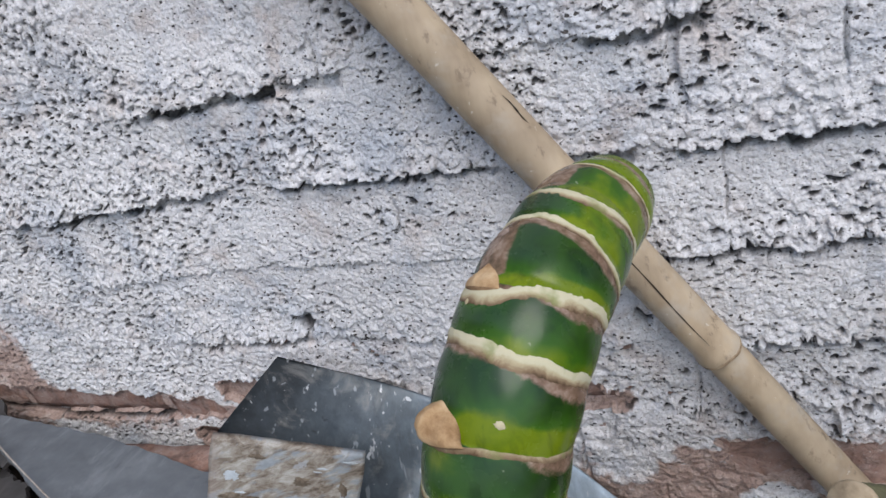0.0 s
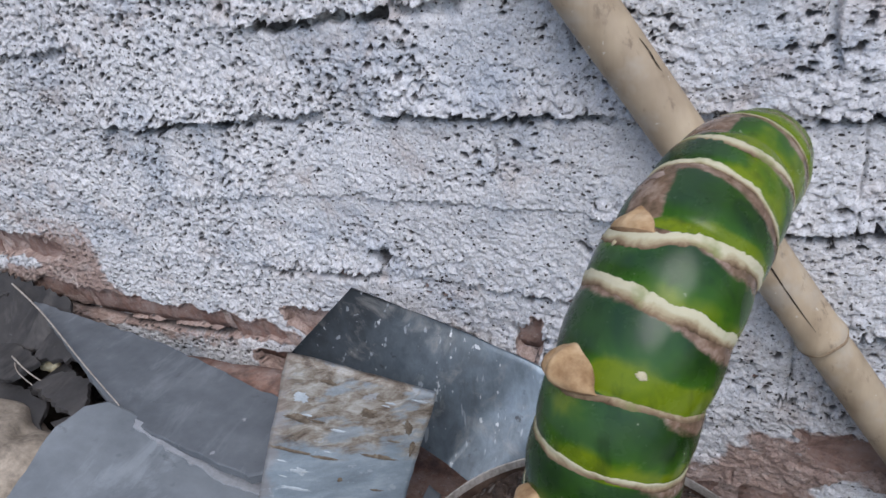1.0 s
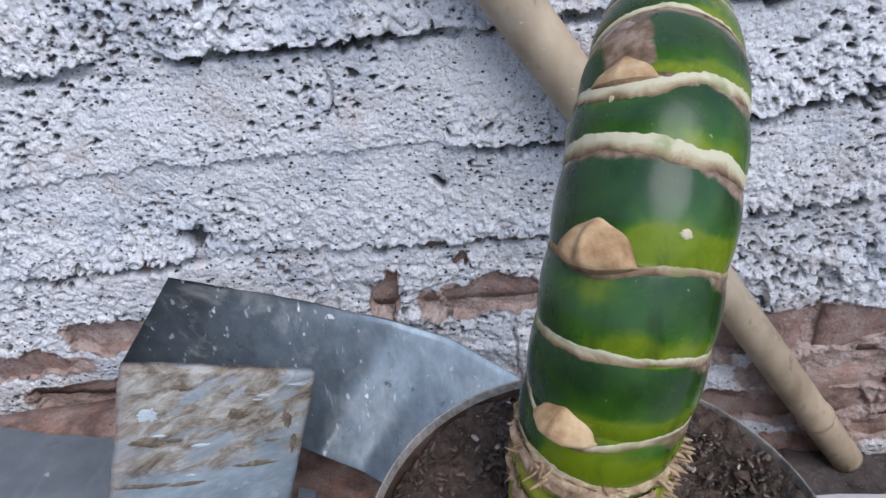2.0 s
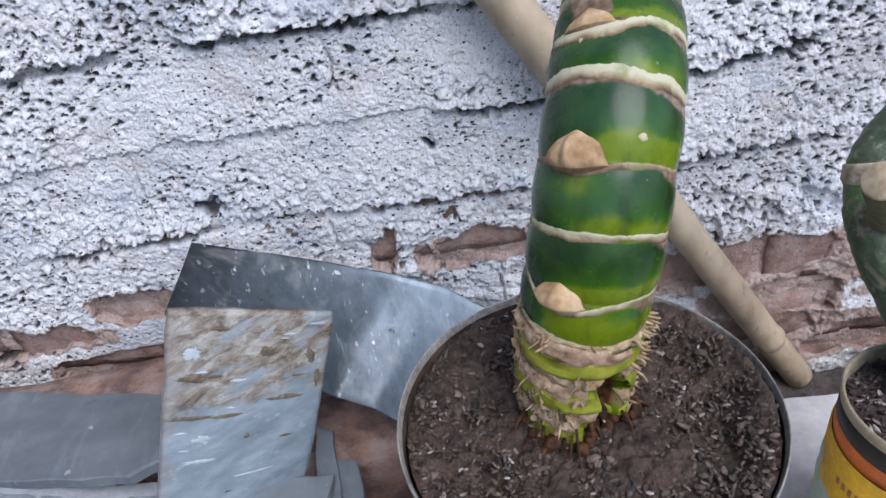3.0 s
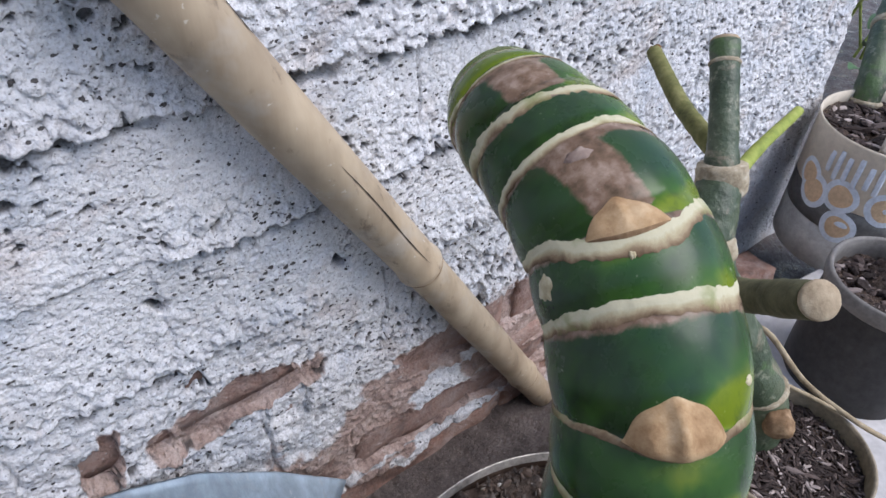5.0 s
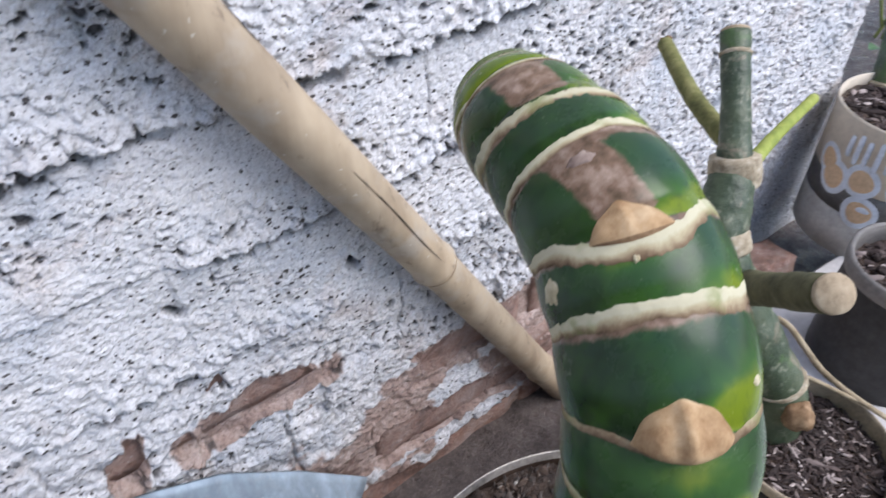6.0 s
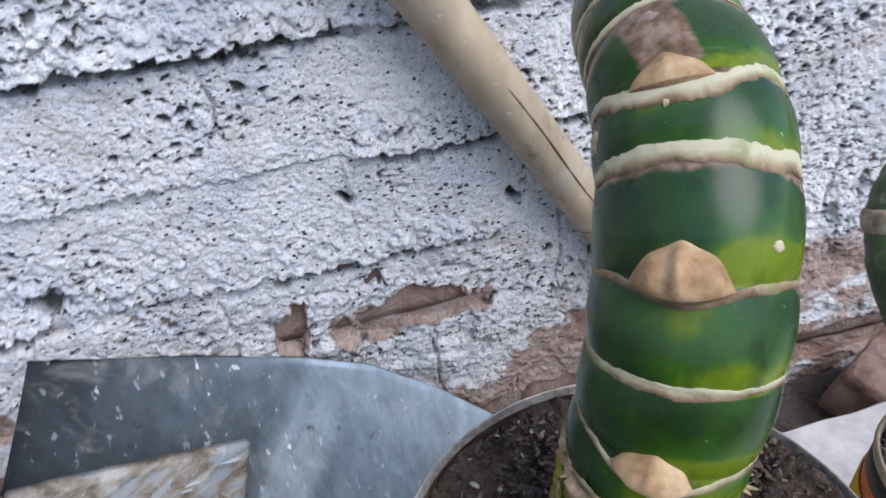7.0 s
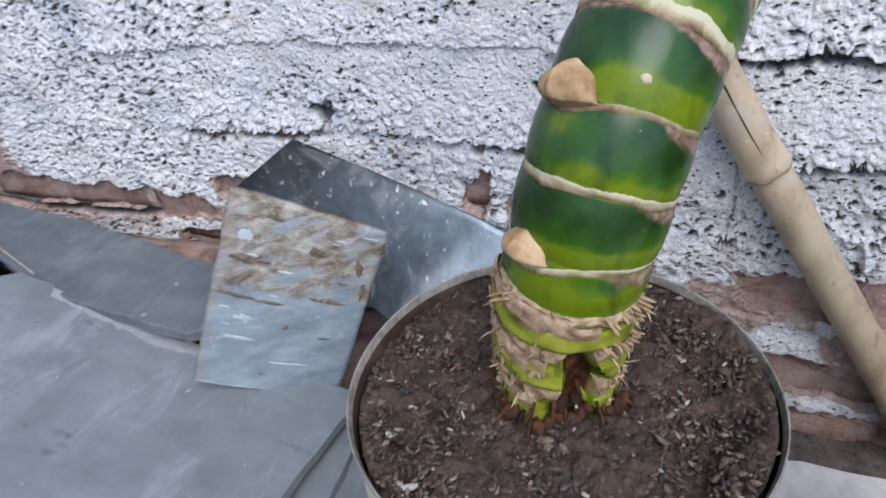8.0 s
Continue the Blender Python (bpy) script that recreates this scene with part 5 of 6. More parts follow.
tagged(slab_c, "narrow grey slate offcut beside the tin", "slate slab", "slate slabs")
slab_d = part("slate_slab", plate([(-0.254, 0.343), (-0.235, 0.339), (-0.224, 0.287), (-0.196, 0.235), (-0.183, 0.19), (-0.186, 0.02), (-0.262, 0.02), (-0.252, 0.21)], 0.006, -0.011, (0.0, 0.0), 0.0012, 7), M_SLATE2, shade=False)
tagged(slab_d, "narrow grey slate offcut beside the tin", "slate slab", "slate slabs")


def brick_lump(at, turn, size=(0.22, 0.105, 0.072), seed=0, label="loose old red brick in the pile", tilt=0.0):
    bm = bmesh.new()
    bmesh.ops.create_cube(bm, size=1.0)
    bmesh.ops.subdivide_edges(bm, edges=bm.edges[:], cuts=5, use_grid_fill=True)
    for v in bm.verts:
        c = Vector((v.co.x * size[0], v.co.y * size[1], v.co.z * size[2]))
        n = noise.noise_vector(c * 45 + Vector((seed * 7.1, 0, 0)))
        corner = sum(abs(k) > 0.45 for k in v.co) > 1
        v.co = c * (0.97 if corner else 1.0) + n * 0.0028
    ob = part("loose_brick", bm, M_BRICK)
    ob.matrix_basis = pose(*at, tilt, 0, turn)
    return tagged(ob, label, "brick", "loose bricks")


brick_lump((-0.235, 0.408, -0.066), 4, seed=1)
brick_lump((-0.46, 0.335, -0.064), 12, seed=2)
brick_lump((-0.47, 0.366, 0.016), 5, (0.22, 0.100, 0.080), seed=3)
brick_lump((-0.38, 0.10, -0.064), 80, seed=4)
brick_lump((-0.40, 0.12, -0.002), 86, (0.22, 0.095, 0.050), seed=5)
brick_lump((0.292, 0.408, -0.068), 25, (0.075, 0.045, 0.060), 6, "broken pink brick fragment by the wall foot", 12)
brick_lump((0.445, 0.408, -0.062), -18, (0.085, 0.045, 0.065), 7, "broken pink brick fragment by the wall foot", -10)


def loose_stone(at, size, seed, label, material):
    bm = bmesh.new()
    stone(bm, (0, 0, 0), size, seed, 4)
    ob = part("stone", bm, material)
    ob.matrix_basis = Matrix.Translation(at)
    return tagged(ob, label, "stone", "stones")


M_DIRT = plain("black_damp_dirt", (0.026, 0.019, 0.014), 0.85, 0.0, 0.6, 60)
M_STONE = plain("pale_weathered_stone", (0.31, 0.265, 0.215), 0.9, 0.0, 0.6, 26, 0.2, 0.9)
loose_stone((-0.775, 0.262, -0.030), (0.085, 0.075, 0.062), 3, "pale buff weathered stone", M_STONE)
loose_stone((-0.800, 0.382, 0.012), (0.013, 0.011, 0.010), 5, "small cream pebble on the debris", M_CREAM)
loose_stone((-0.86, 0.33, -0.075), (0.085, 0.07, 0.045), 8, "dark lump of debris", M_DIRT)


M_DARKSHEET = slate_material("black_grimy_slate", (0.010, 0.010, 0.011), (0.040, 0.037, 0.036), (0.115, 0.105, 0.098), 0.5, 0.5)
loose_stone((-0.905, 0.400, -0.070), (0.10, 0.055, 0.050), 11, "dark lump of debris", M_DIRT)
loose_stone((-0.672, 0.330, -0.062), (0.060, 0.040, 0.060), 12, "dark lump of debris", M_DIRT)
for outline, z, tilt, sd in (([(-1.02, 0.455), (-0.91, 0.400), (-0.785, 0.366), (-0.80, 0.335), (-0.86, 0.33), (-1.0, 0.36)], 0.028, (0.05, 0.1), 21),
                             ([(-0.715, 0.318), (-0.64, 0.299), (-0.605, 0.298), (-0.655, 0.345), (-0.70, 0.345)], 0.056, (0.0, 0.0), 22),
                             ([(-1.03, 0.365), (-0.90, 0.372), (-0.800, 0.386), (-0.765, 0.412), (-0.80, 0.440), (-1.03, 0.450)], 0.058, (-0.10, 0.85), 27),
                             ([(-0.81, 0.372), (-0.745, 0.372), (-0.700, 0.396), (-0.74, 0.420), (-0.80, 0.425)], 0.046, (0.1, 0.5), 28),
                             ([(-0.80, 0.345), (-0.70, 0.322), (-0.668, 0.330), (-0.705, 0.362), (-0.77, 0.385)], 0.022, (0.25, 0.15), 24),
                             ([(-0.90, 0.300), (-0.80, 0.276), (-0.735, 0.300), (-0.76, 0.340), (-0.86, 0.345)], 0.004, (-0.2, 0.25), 25),
                             ([(-0.66, 0.292), (-0.605, 0.268), (-0.596, 0.300), (-0.63, 0.318)], 0.048, (0.2, -0.1), 26),
                             ([(-1.03, 0.452), (-0.94, 0.447), (-0.895, 0.433), (-0.94, 0.40), (-1.03, 0.40)], 0.066, (0.1, 0.2), 23)):
    chunk = part("slate_shard", plate(outline, 0.005, z, tilt, 0.003, sd, 0.006), M_DARKSHEET, shade=False)
    tagged(chunk, "dark broken slate shard among the debris", "slate shard", "slate shards")


def stalk(pts, r, material, label, name="dry_stalk", cat="stalk", taper=0.5):
    line = spline(pts, 24)
    v, f = tube(line, np.linspace(r, r * taper, 24), 8, True, 0.08, 3)
    ob = part(name, mesh_of(name, v, f, material))
    return tagged(ob, label, cat, "dry stalks")


M_STRAW = cork_material("dry_straw", (0.17, 0.125, 0.075), (0.30, 0.24, 0.155), (0.42, 0.35, 0.245), 120)
M_GREYTWIG = cork_material("grey_dead_twig", (0.22, 0.19, 0.16), (0.36, 0.32, 0.28), (0.50, 0.46, 0.41), 120)
stalk([(-0.93, 0.445, 0.080), (-0.80, 0.402, 0.079), (-0.66, 0.348, 0.076), (-0.55, 0.306, 0.081)], 0.0012, M_GREYTWIG, "thin grey dead stalk lying along the slab")
stalk([(-0.84, 0.365, 0.030), (-0.76, 0.340, 0.042), (-0.66, 0.318, 0.052)], 0.0011, M_GREYTWIG, "thin grey dead stalk in the debris")
stalk([(-0.88, 0.40, 0.020), (-0.81, 0.35, 0.032), (-0.73, 0.325, 0.040)], 0.0010, M_GREYTWIG, "thin grey dead stalk in the debris")

# ---------------------------------------------------------------- small tin and its plant
SMALL = (0.129, 0.2215)
SMALL_R, SMALL_TOP = 0.049, 0.125
M_YELLOW = plain("yellow_printed_tin", (0.46, 0.26, 0.014), 0.42, 0.0, 0.35, 45)
M_ORANGE = plain("orange_printed_band", (0.46, 0.105, 0.02), 0.42, 0.0, 0.45, 45)
M_BLACKBAND = plain("blackened_tin", (0.022, 0.020, 0.019), 0.55, 0.1, 0.7, 40, 0.25)
M_DULLRIM = plain("dull_tin_rim", (0.25, 0.205, 0.145), 0.6, 0.1, 0.5, 60)


M_BROWNINK = plain("brown_ink", (0.22, 0.09, 0.02), 0.5)
M_TEAL = plain("pale_teal_print", (0.26, 0.33, 0.30), 0.45, 0.0, 0.2, 50)


def decal(t, name, c, R, az, z, w, h, material, lift=0.0006, square=False, label="", wave=0.06):
    """A printed shape that follows the side of a round tin."""
    rings, seg = 5, 28
    verts, faces = [], []
    for i in range(rings):
        q = i / (rings - 1)
        for j in range(seg):
            a = 2 * math.pi * j / seg
            x, y = math.cos(a), math.sin(a)
            if square:
                k = 1 / max(abs(x), abs(y))
                x, y = x * k, y * k
            else:
                k = 1 + wave * math.sin(3 * a + az)
                x, y = x * k, y * k
            b = radians(az) + x * w * q / R
            rr = R + lift * (1 - 0.9 * q ** 6)
            verts.append((c[0] + rr * math.cos(b), c[1] + rr * math.sin(b), c[2] + z + y * h * q))
    for i in range(rings - 1):
        for j in range(seg):
            faces.append((i * seg + j, i * seg + (j + 1) % seg, (i + 1) * seg + (j + 1) % seg, (i + 1) * seg + j))
    return part(name, mesh_of(name, verts, faces, material), None, t, label)


def small_tin():
    h = SMALL_TOP - FLOOR
    r = SMALL_R
    t = thing("small_tin_pot", (*SMALL, FLOOR), "small yellow and orange tin pot with a blackened band", "plant pot")
    c = (*SMALL, FLOOR)

    def band(name, z0, z1, material, rr=1.0, label=""):
        prof = [(r * (rr - 0.02), z0), (r * rr, z0 + 0.0006), (r * rr, z1 - 0.0006), (r * (rr - 0.02), z1)]
        v, f = lathe(prof, 64, c)
        return part(name, mesh_of(name, v, f, material), None, t, label)

    body = band("body", 0.0, h - 0.034, M_YELLOW, 1.0, "yellow printed side")
    band("printed_band", h - 0.034, h - 0.022, M_ORANGE, 0.97, "orange printed band")
    band("printed_line", h - 0.0365, h - 0.0352, M_BLACKBAND, 0.973, "thin black line")
    band("dark_band", h - 0.022, h - 0.006, M_BLACKBAND, 0.975, "blackened top band")
    prof = [(r * 0.95, h - 0.008), (r * 0.985, h - 0.007), (r * 1.0, h - 0.003), (r * 0.99, h), (r * 0.960, h + 0.0004), (r * 0.945, h - 0.002), (r * 0.935, h - 0.012), (r * 0.92, h - 0.05)]
    v, f = lathe(prof, 72, c)
    part("rim", mesh_of("rim", v, f, M_DULLRIM), None, t, "dull folded rim")
    for i in range(9):
        decal(body, "print_bar", c, r * 1.0, 186 + i * 5.6, h - 0.054, 0.0014, 0.0030, M_BROWNINK, 0.0006, square=True)
    for az, z, w in ((154, 0.078, 0.010), (152, 0.094, 0.008), (178, 0.064, 0.019), (196, 0.052, 0.017), (214, 0.056, 0.015), (232, 0.050, 0.018), (165, 0.045, 0.016)):
        decal(body, "printed_fruit", c, r * 1.0, az, z, w, w * 0.95, M_TEAL, 0.0005 + 0.0001 * (az % 5))
    return t


small_tin()
soil_disc("chaffy_soil", SMALL, SMALL_R * 0.935, SMALL_TOP - 0.012, 0.002, M_SOIL, "dark soil mixed with pale rice husks", 3, 90)
crumbs("rice_husks", SMALL, SMALL_R * 0.90, SMALL_TOP - 0.0105, 1300, (0.0007, 0.0013), M_HUSK, "dark and pale rice husks strewn on the soil", 7, 0.8, 3.4)

def warty_material():
    s = Shader("grey_green_stem", 0.5, spec=0.45)
    c = s.ramp(s.noise(40, 5, 0.6), (0.3, (0.016, 0.030, 0.014)), (0.5, (0.045, 0.066, 0.034)), (0.75, (0.105, 0.120, 0.072)))
    scale = s.ramp(s.noise(150, 4, 0.65), (0.57, 0.0), (0.66, 0.6))
    c = s.mix(scale, c, (0.24, 0.25, 0.18))
    fresh = s.ramp(s.noise(32, 3, 0.6, None, 0.6), (0.56, 0.0), (0.64, 0.8))
    c = s.mix(fresh, c, (0.055, 0.105, 0.030))
    bark = s.ramp(s.noise(46, 5, 0.7, None, 0.8), (0.56, 0.0), (0.66, 0.75))
    c = s.mix(bark, c, (0.21, 0.175, 0.125))
    s.colour(c)
    s.bump(s.noise(110, 4, 0.6), 0.6, 0.003)
    return s.m


M_STEM2 = warty_material()
M_TWIG = cork_material("yellow_green_twig", (0.13, 0.17, 0.04), (0.24, 0.28, 0.06), (0.36, 0.38, 0.12), 70)
M_CUT = cork_material("dry_cut_wood", (0.19, 0.145, 0.095), (0.33, 0.26, 0.175), (0.46, 0.38, 0.27), 90)
M_OLIVE = cork_material("olive_brown_stub", (0.05, 0.05, 0.025), (0.10, 0.095, 0.05), (0.16, 0.15, 0.08), 80)


M_TWIG2 = cork_material("olive_yellow_twig", (0.075, 0.08, 0.03), (0.15, 0.15, 0.055), (0.24, 0.23, 0.10), 90)
M_NODE = cork_material("tan_corky_node", (0.18, 0.14, 0.09), (0.32, 0.27, 0.19), (0.50, 0.45, 0.36), 180)


def branch(t, name, pts, radii, material, label="", seg=20, n=40):
    line = spline([(*p, r) for p, r in zip(pts, radii)], n)
    bulge = 1 + 0.16 * (fbm(np.arange(n) * 0.23 + 40 * radii[0], np.full(n, pts[0][0] * 50), 1, 2) - 0.5)
    v, f = tube(line[:, :3], line[:, 3] * bulge, seg, True, 0.05, len(pts))
    return part(name, mesh_of(name, v, f, material), None, t, label)


def knuckle(t, p, way, r, h, material=None):
    way = np.array(way, float)
    way /= np.linalg.norm(way)
    n = 9
    line = np.array(p) + way * np.linspace(-h, h, n)[:, None]
    prof = r * (1 + 0.07 * np.sin(np.linspace(0, math.pi, n)))
    v, f = tube(line, prof, 24, True, 0.05, 3)
    part("node_ring", mesh_of("node_ring", v, f, material or M_NODE), None, t, "pale corky ring")


def second_plant():
    t = thing("pruned_plant", (0.134, 0.254, SMALL_TOP - 0.012), "pruned grey-green branching stem with cut stubs in a small tin", "plant")
    stem = branch(t, "stalk", [(0.130, 0.240, 0.095), (0.131, 0.246, 0.138), (0.122, 0.262, 0.168), (0.113, 0.286, 0.200), (0.115, 0.304, 0.226), (0.126, 0.313, 0.244), (0.139, 0.320, 0.256)],
           [0.0145, 0.0150, 0.0155, 0.0160, 0.0150, 0.0140, 0.0120], M_STEM2, "grey-green scarred main stem", 28, 70)
    shoot = branch(t, "upright_shoot", [(0.139, 0.320, 0.254), (0.152, 0.336, 0.281), (0.172, 0.360, 0.314)], [0.0095, 0.0085, 0.0082], M_STEM2, "cut grey-green shoot")
    branch(t, "side_twig", [(0.142, 0.318, 0.246), (0.205, 0.335, 0.243), (0.285, 0.350, 0.241)], [0.0050, 0.0044, 0.0036], M_TWIG, "yellow-green twig")
    back = branch(t, "back_twig", [(0.150, 0.328, 0.262), (0.180, 0.378, 0.262), (0.216, 0.432, 0.271)], [0.0068, 0.0060, 0.0054], M_TWIG2, "withered olive twig")
    rs = random.Random(6)
    for i in range(5):
        bm = bmesh.new()
        stone(bm, (0.217 + rs.uniform(-0.004, 0.004), 0.431 + rs.uniform(-0.003, 0.004), 0.270 + rs.uniform(-0.007, 0.004)), (rs.uniform(0.002, 0.004), 0.003, rs.uniform(0.003, 0.006)), i + 60, 2)
        part("withered_tip", bm, M_ROT, back, "brown withered tip")
    stub = branch(t, "cut_stub", [(0.117, 0.288, 0.204), (0.098, 0.262, 0.232), (0.070, 0.231, 0.269)], [0.0100, 0.0092, 0.0089], M_OLIVE, "dark stub with a pale cut face")
    for limb, p, way, r in ((stub, (0.0685, 0.2294, 0.2712), (-0.55, -0.62, 0.72), 0.0088), (shoot, (0.1725, 0.3606, 0.3148), (0.46, 0.55, 0.72), 0.0080)):
        way = np.array(way) / np.linalg.norm(way)
        line = np.array(p) + way * np.linspace(-0.002, 0.0008, 4)[:, None]
        v, f = tube(line, [r * 1.01, r * 1.03, r * 1.01, r * 0.93], 26, True, 0.03, 2)
        part("cut_face", mesh_of("cut_face", v, f, M_CUT), None, limb, "pale dry cut face")
    bm = bmesh.new()
    stone(bm, (0.124, 0.231, 0.140), (0.0085, 0.0085, 0.0100), 4, 3)
    part("bud", bm, M_SCARBROWN, t, "brown scaly side bud")
    knuckle(shoot, (0.1666, 0.3535, 0.3050), (0.46, 0.55, 0.72), 0.0084, 0.0012)
    knuckle(stem, (0.122, 0.287, 0.196), (-0.4, -0.3, 0.8), 0.0160, 0.0055)
    knuckle(stem, (0.139, 0.320, 0.256), (0.1, 0.3, 0.9), 0.0135, 0.0085)
    knuckle(stem, (0.115, 0.304, 0.226), (0.1, 0.5, 0.85), 0.0158, 0.0060)
    knuckle(stem, (0.130, 0.250, 0.148), (-0.3, 0.4, 1), 0.0152, 0.002)


second_plant()

# ---------------------------------------------------------------- far pots
M_BLACKPOT = plain("black_nursery_plastic", (0.020, 0.019, 0.019), 0.55, 0.0, 0.9, 28, 0.35)
M_PRINT = plain("dark_printed_tin", (0.11, 0.105, 0.10), 0.45, 0.2, 0.4, 40)
M_BEIGE = plain("dull_beige_print", (0.60, 0.53, 0.43), 0.5, 0.1, 0.2, 30)


M_OUTLINE = plain("pale_blue_print", (0.56, 0.60, 0.66), 0.5, 0.0, 0.25, 60)
M_FRUIT = plain("faded_orange_print", (0.56, 0.39, 0.24), 0.5, 0.0, 0.3, 60)
M_DIRTTIN = plain("dirty_grey_tin", (0.40, 0.38, 0.35), 0.5, 0.3, 0.3, 35)


def far_tin():
    c = (0.600, 0.361, FLOOR)
    t = thing("printed_tin_pot", c, "old printed fruit tin with faded orange shapes, used as pot", "plant pot")
    r, h = 0.0815, 0.154
    prof = [(r * 0.98, 0), (r, 0.002), (r, 0.050), (r * 0.97, 0.050)]
    v, f = lathe(prof, 72, c)
    part("lower_side", mesh_of("lower_side", v, f, M_DIRTTIN), None, t, "dirty grey lower side")
    prof = [(r * 0.97, 0.0505), (r, 0.051), (r, 0.082), (r * 0.97, 0.082)]
    v, f = lathe(prof, 72, c)
    band = part("printed_band", mesh_of("printed_band", v, f, M_PRINT), None, t, "dark printed band")
    prof = [(r * 0.97, 0.0825), (r, 0.083), (r, h - 0.004), (r * 1.012, h - 0.002), (r * 1.008, h + 0.001), (r * 0.985, h), (r * 0.975, h - 0.012), (r * 0.97, h - 0.03)]
    v, f = lathe(prof, 72, c)
    upper = part("upper_side", mesh_of("upper_side", v, f, M_BEIGE), None, t, "dull beige upper side and rim")
    for az, z, w in ((-175, 0.060, 0.0190), (-151, 0.096, 0.0200), (178, 0.094, 0.0190), (156, 0.084, 0.0200), (146, 0.098, 0.017)):
        decal(band, "printed_outline", c, r, az, z, w, w, M_OUTLINE, 0.0006, False, "pale blue outline", 0.02)
        decal(band, "printed_fruit", c, r, az, z, w * 0.76, w * 0.76, M_FRUIT, 0.0012, False, "faded orange shape", 0.04)
        if az in (-175, -151):
            decal(band, "printed_dot", c, r, az + (2 if az < -160 else 0), z + (0.005 if az < -160 else 0), w * (0.42 if az < -160 else 0.18), w * (0.22 if az < -160 else 0.18), M_OUTLINE, 0.0018)
    for az, hh in ((160, 0.012), (167, 0.017), (174, 0.014), (182, 0.018), (190, 0.013), (197, 0.016)):
        decal(upper, "print_bar", c, r, az, 0.124, 0.0028, hh, M_OUTLINE, 0.0022, True)


def black_pot():
    c = (0.397, 0.257, FLOOR)
    t = thing("black_pot", c, "black plastic nursery pot with a dusty folded rim", "plant pot")
    prof = [(0.001, 0), (0.055, 0), (0.058, 0.003), (0.0585, 0.03), (0.0580, 0.07), (0.0565, 0.105)]
    v, f = lathe(prof, 72, c, 0.012)
    part("body", mesh_of("body", v, f, M_BLACKPOT), None, t)
    prof = [(0.056, 0.104), (0.0585, 0.105), (0.0600, 0.112), (0.0595, 0.119), (0.0570, 0.121), (0.0545, 0.119), (0.0535, 0.108), (0.052, 0.08)]
    v, f = lathe(prof, 72, c, 0.012)
    part("rim", mesh_of("rim", v, f, M_DUSTRIM), None, t, "dusty grey rim")


M_DUSTRIM = plain("dusty_plastic_rim", (0.15, 0.14, 0.13), 0.6, 0.0, 0.4, 50)
far_tin()
black_pot()
soil_disc("far_tin_soil", (0.600, 0.361), 0.0785, 0.112, 0.004, M_SOIL, "dry crumbly soil with dead stalks", 2, 70)
crumbs("far_tin_crumbs", (0.600, 0.361), 0.075, 0.113, 420, (0.002, 0.005), M_HUSK, "dark bark bits and crumbs on the soil", 11, 0.7, 1.8)
soil_disc("black_pot_soil", (0.397, 0.257), 0.0525, 0.070, 0.006, M_SOIL, "dark crumbly soil sunk in the pot", 4, 60)
crumbs("black_pot_crumbs", (0.397, 0.257), 0.050, 0.072, 260, (0.0015, 0.004), M_HUSK, "dark crumbs on the soil", 12, 0.8, 1.5)


def rooted_stem(name, base, pts, radii, label, rings=()):
    t = thing(name, base, label, "plant")
    stem = branch(t, "stalk", pts, radii, M_STEM2)
    for p, way, r, h in rings:
        knuckle(stem, p, way, r, h)
    return t


rooted_stem("green_cutting", (0.645, 0.420, 0.112), [(0.645, 0.420, 0.100), (0.652, 0.424, 0.128), (0.676, 0.437, 0.152), (0.715, 0.455, 0.172), (0.78, 0.48, 0.205)], [0.0170, 0.0155, 0.0150, 0.0150, 0.0140],
            "pale green jointed cutting in the printed tin", (((0.646, 0.4205, 0.113), (0.2, 0.1, 1), 0.0172, 0.003), ((0.720, 0.457, 0.1745), (0.8, 0.4, 0.5), 0.0160, 0.005)))
rooted_stem("old_stump", (0.434, 0.250, 0.070), [(0.432, 0.250, 0.060), (0.434, 0.250, 0.090), (0.440, 0.250, 0.125)], [0.016, 0.013, 0.011], "brown knobbly stump in the black pot", (((0.434, 0.250, 0.088), (0.1, 0, 1), 0.0135, 0.006),))
stalk([(0.535, 0.350, 0.118), (0.585, 0.362, 0.138), (0.66, 0.374, 0.165), (0.76, 0.39, 0.20)], 0.0050, M_GREYTWIG, "thick grey dead stalk lying on the tin")
stalk([(0.64, 0.372, 0.158), (0.63, 0.350, 0.132), (0.60, 0.330, 0.117)], 0.0022, M_GREYTWIG, "thin forked grey dead stalk")
stalk([(0.186, 0.292, 0.135), (0.188, 0.275, 0.138), (0.176, 0.240, 0.131), (0.176, 0.205, 0.1275), (0.196, 0.180, 0.112), (0.235, 0.140, 0.075)], 0.0023, M_STRAW, "pale dry straw lying over the tin's rim", taper=0.6)
stalk([(0.148, 0.262, 0.132), (0.160, 0.246, 0.134), (0.174, 0.215, 0.1285)], 0.0019, M_STRAW, "pale dry straw lying over the tin's rim", taper=0.7)


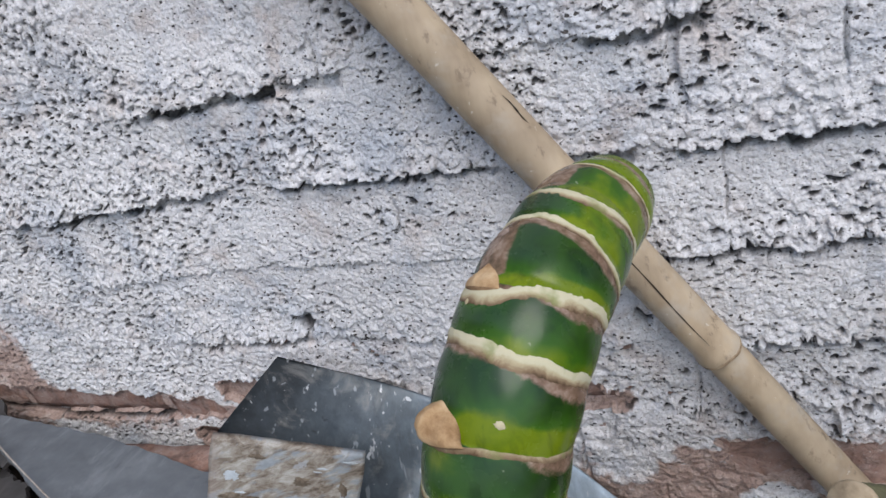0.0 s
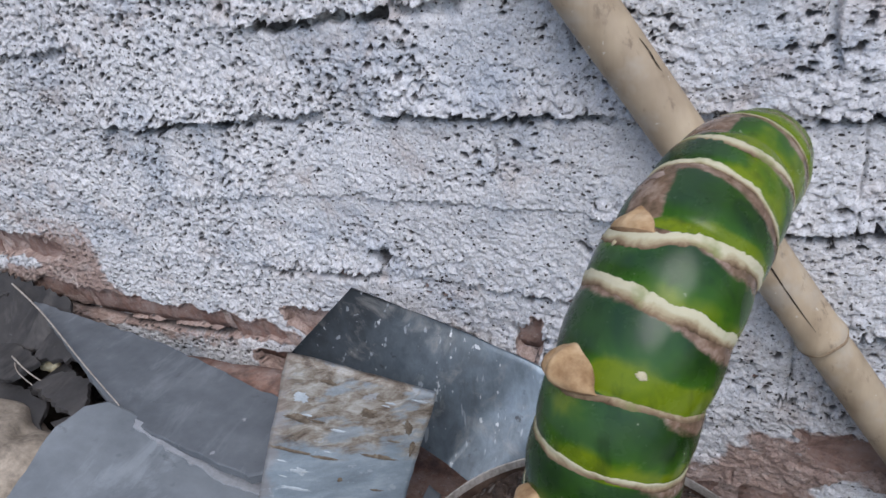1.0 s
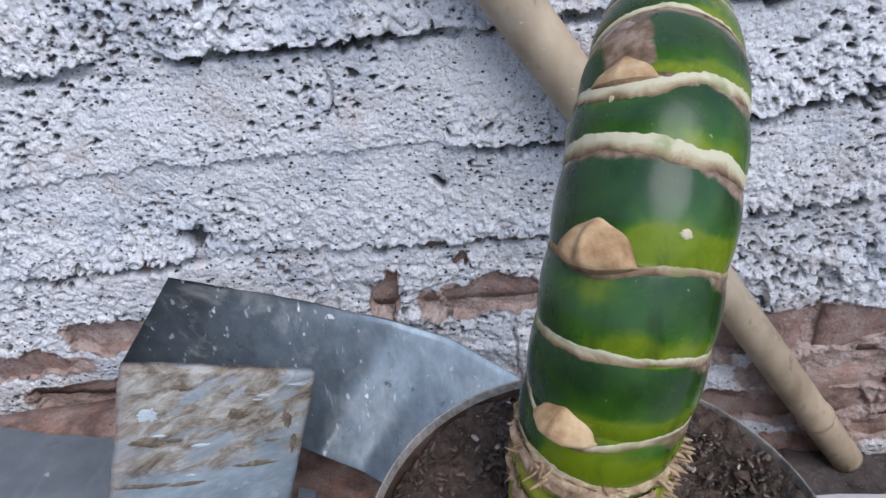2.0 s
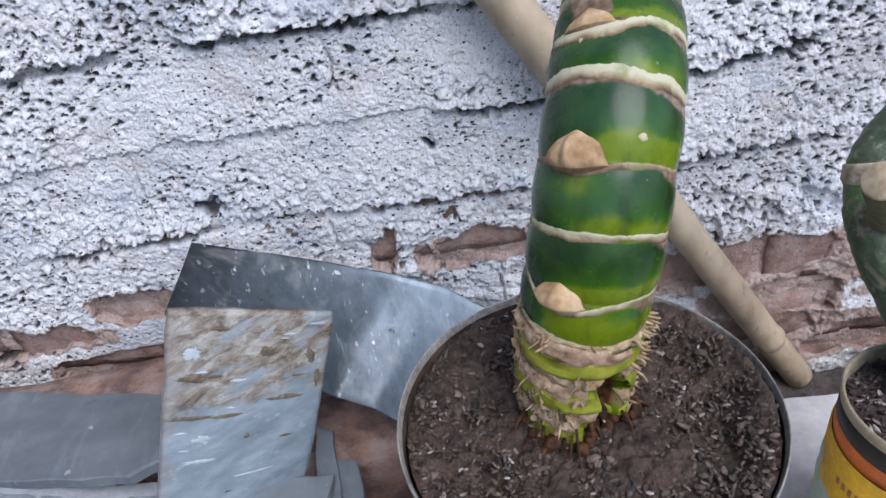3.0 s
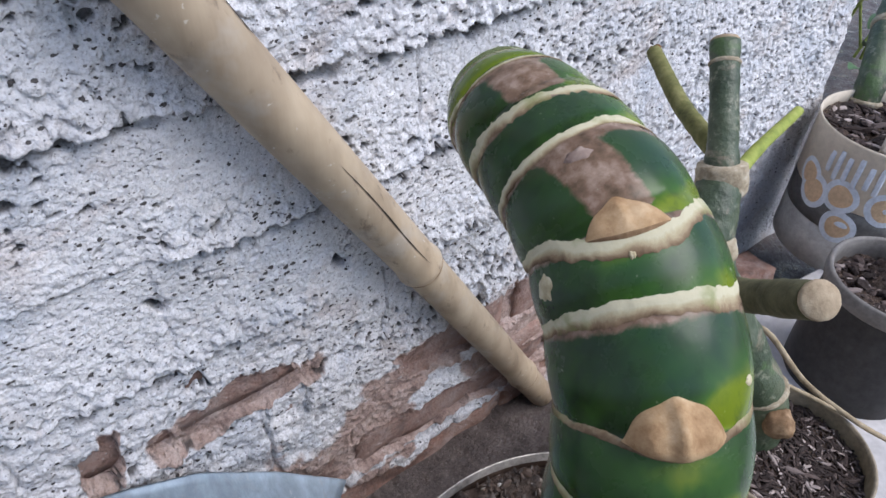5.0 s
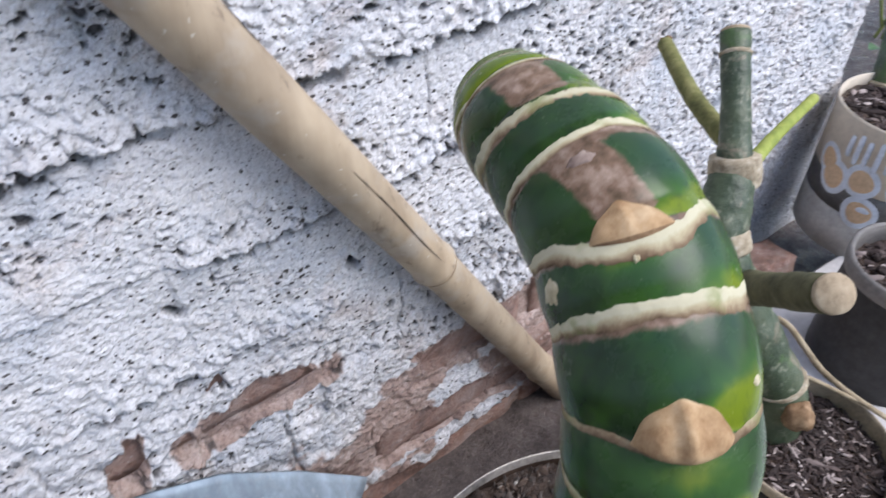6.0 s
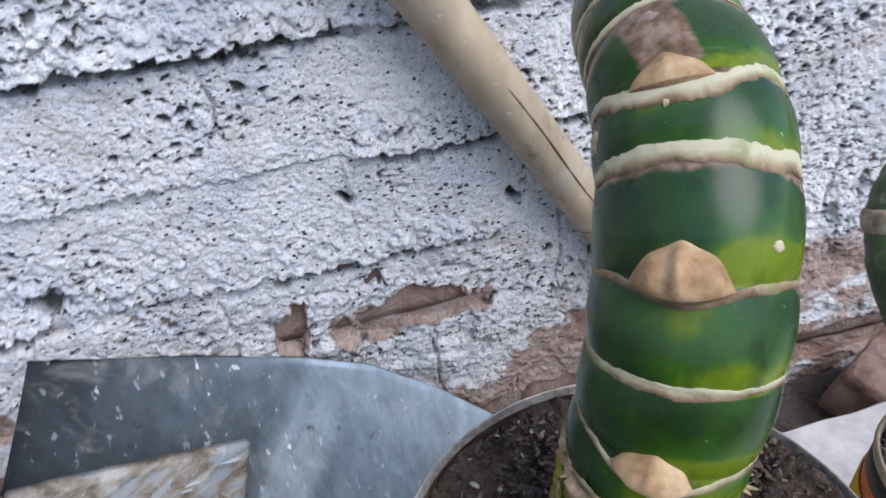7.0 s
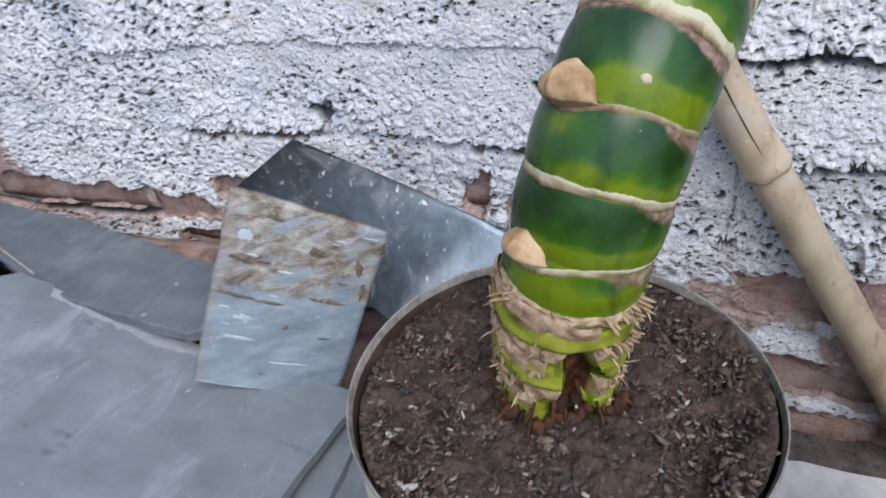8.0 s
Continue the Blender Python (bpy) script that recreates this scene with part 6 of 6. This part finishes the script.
def leafy_clump():
    t = thing("leafy_plant", (1.30, 0.80, -0.10), "low green leafy plant beyond the wall's end", "plant")
    rs = random.Random(8)
    leaf = plain("green_leaf", (0.06, 0.12, 0.045), 0.45, 0.0, 0.4, 60)
    for i in range(70):
        a = rs.uniform(0, 6.3)
        o = np.array((1.30 + rs.uniform(-0.22, 0.22), 0.80 + rs.uniform(-0.20, 0.20), rs.uniform(-0.06, 0.10)))
        d = np.array((math.cos(a), math.sin(a), rs.uniform(-0.2, 0.7)))
        w = np.cross(d, (0, 0, 1.0))
        w /= np.linalg.norm(w)
        ln, wd = rs.uniform(0.035, 0.07), rs.uniform(0.010, 0.018)
        grid = []
        for q in range(7):
            h = q / 6
            k = math.sin(math.pi * min(1, h * 0.93 + 0.04)) ** 0.8 * wd
            mid = o + d * ln * h + np.array((0, 0, -0.5 * ln * h * h))
            for s_ in (-1, -0.5, 0, 0.5, 1):
                grid.append(mid + w * k * s_ + np.array((0, 0, 0.25 * k * abs(s_))))
        f = [(q * 5 + j, q * 5 + j + 1, q * 5 + j + 6, q * 5 + j + 5) for q in range(6) for j in range(4)]
        part("leaf", mesh_of("leaf", grid, f, leaf), None, t)
    for i in range(14):
        p = np.array((1.30 + rs.uniform(-0.15, 0.15), 0.80 + rs.uniform(-0.15, 0.15), -0.10))
        v, f = tube(spline([p, p + (rs.uniform(-0.04, 0.04), rs.uniform(-0.04, 0.04), 0.12), p + (rs.uniform(-0.08, 0.08), rs.uniform(-0.08, 0.08), 0.13)], 8), 0.003, 6)
        part("leaf_stem", mesh_of("leaf_stem", v, f, M_TWIG), None, t)


leafy_clump()


# ---------------------------------------------------------------- bricks in the wall
def brick_meshes():
    out = []
    for k in range(5):
        rs = np.random.RandomState(k + 20)
        nx, nz = 24, 8
        verts, faces = [], []
        off = rs.rand() * 50
        for i in range(nx):
            for j in range(nz):
                x, z = (i / (nx - 1) - 0.5) * 0.219, (j / (nz - 1) - 0.5) * 0.056
                e = min(i, nx - 1 - i) / (nx - 1) * 0.219, min(j, nz - 1 - j) / (nz - 1) * 0.056
                y = 0.006 * (fbm(x * 30 + off, z * 40, k) - 0.5) + 0.0016 * max(0, 1 - min(e) / 0.006)
                verts.append((x + (rs.rand() - 0.5) * 0.002, float(y), z + (rs.rand() - 0.5) * 0.002))
        for i in range(nx - 1):
            for j in range(nz - 1):
                q = i * nz + j
                faces.append((q, q + nz, q + nz + 1, q + 1))
        b = len(verts)
        verts += [(-0.108, 0.03, -0.027), (0.108, 0.03, -0.027), (0.108, 0.03, 0.027), (-0.108, 0.03, 0.027)]
        bot, top = [i * nz for i in range(nx)], [i * nz + nz - 1 for i in range(nx)]
        faces += [(*bot[::-1], b, b + 1), (*top, b + 2, b + 3), (*[j for j in range(nz)], b + 3, b), (*[(nx - 1) * nz + j for j in range(nz)][::-1], b + 1, b + 2)]
        out.append(mesh_of("brick", verts, faces, M_BRICK))
    return out


def wall_bricks():
    kinds = brick_meshes()
    rs = random.Random(3)
    for row in range(-3, 1):
        z = JOINT0 + (row + 0.5) * COURSE
        shift = (row % 2) * 0.5 + 0.13 * math.sin(row * 2.4)
        for col in range(-5, 5):
            x = (col + 0.5 - shift) * 0.232
            if -1.05 < x < 0.45:
                ob = part("brick", kinds[rs.randrange(5)], None, wall)
                high, roll = z + rs.uniform(-0.003, 0.003), rs.uniform(-0.7, 0.7)
                if row == -1 and x < -0.45:
                    ends = np.interp((x - 0.10, x + 0.10), *CRACK)
                    high, roll = float(ends.mean()) + 0.0345, -math.degrees(math.atan((ends[1] - ends[0]) / 0.20))
                ob.matrix_basis = pose(x, WALL_Y + 0.0020 - rs.uniform(0, 0.0028), high, rs.uniform(-2, 2), roll, rs.uniform(-0.8, 0.8))


wall_bricks()
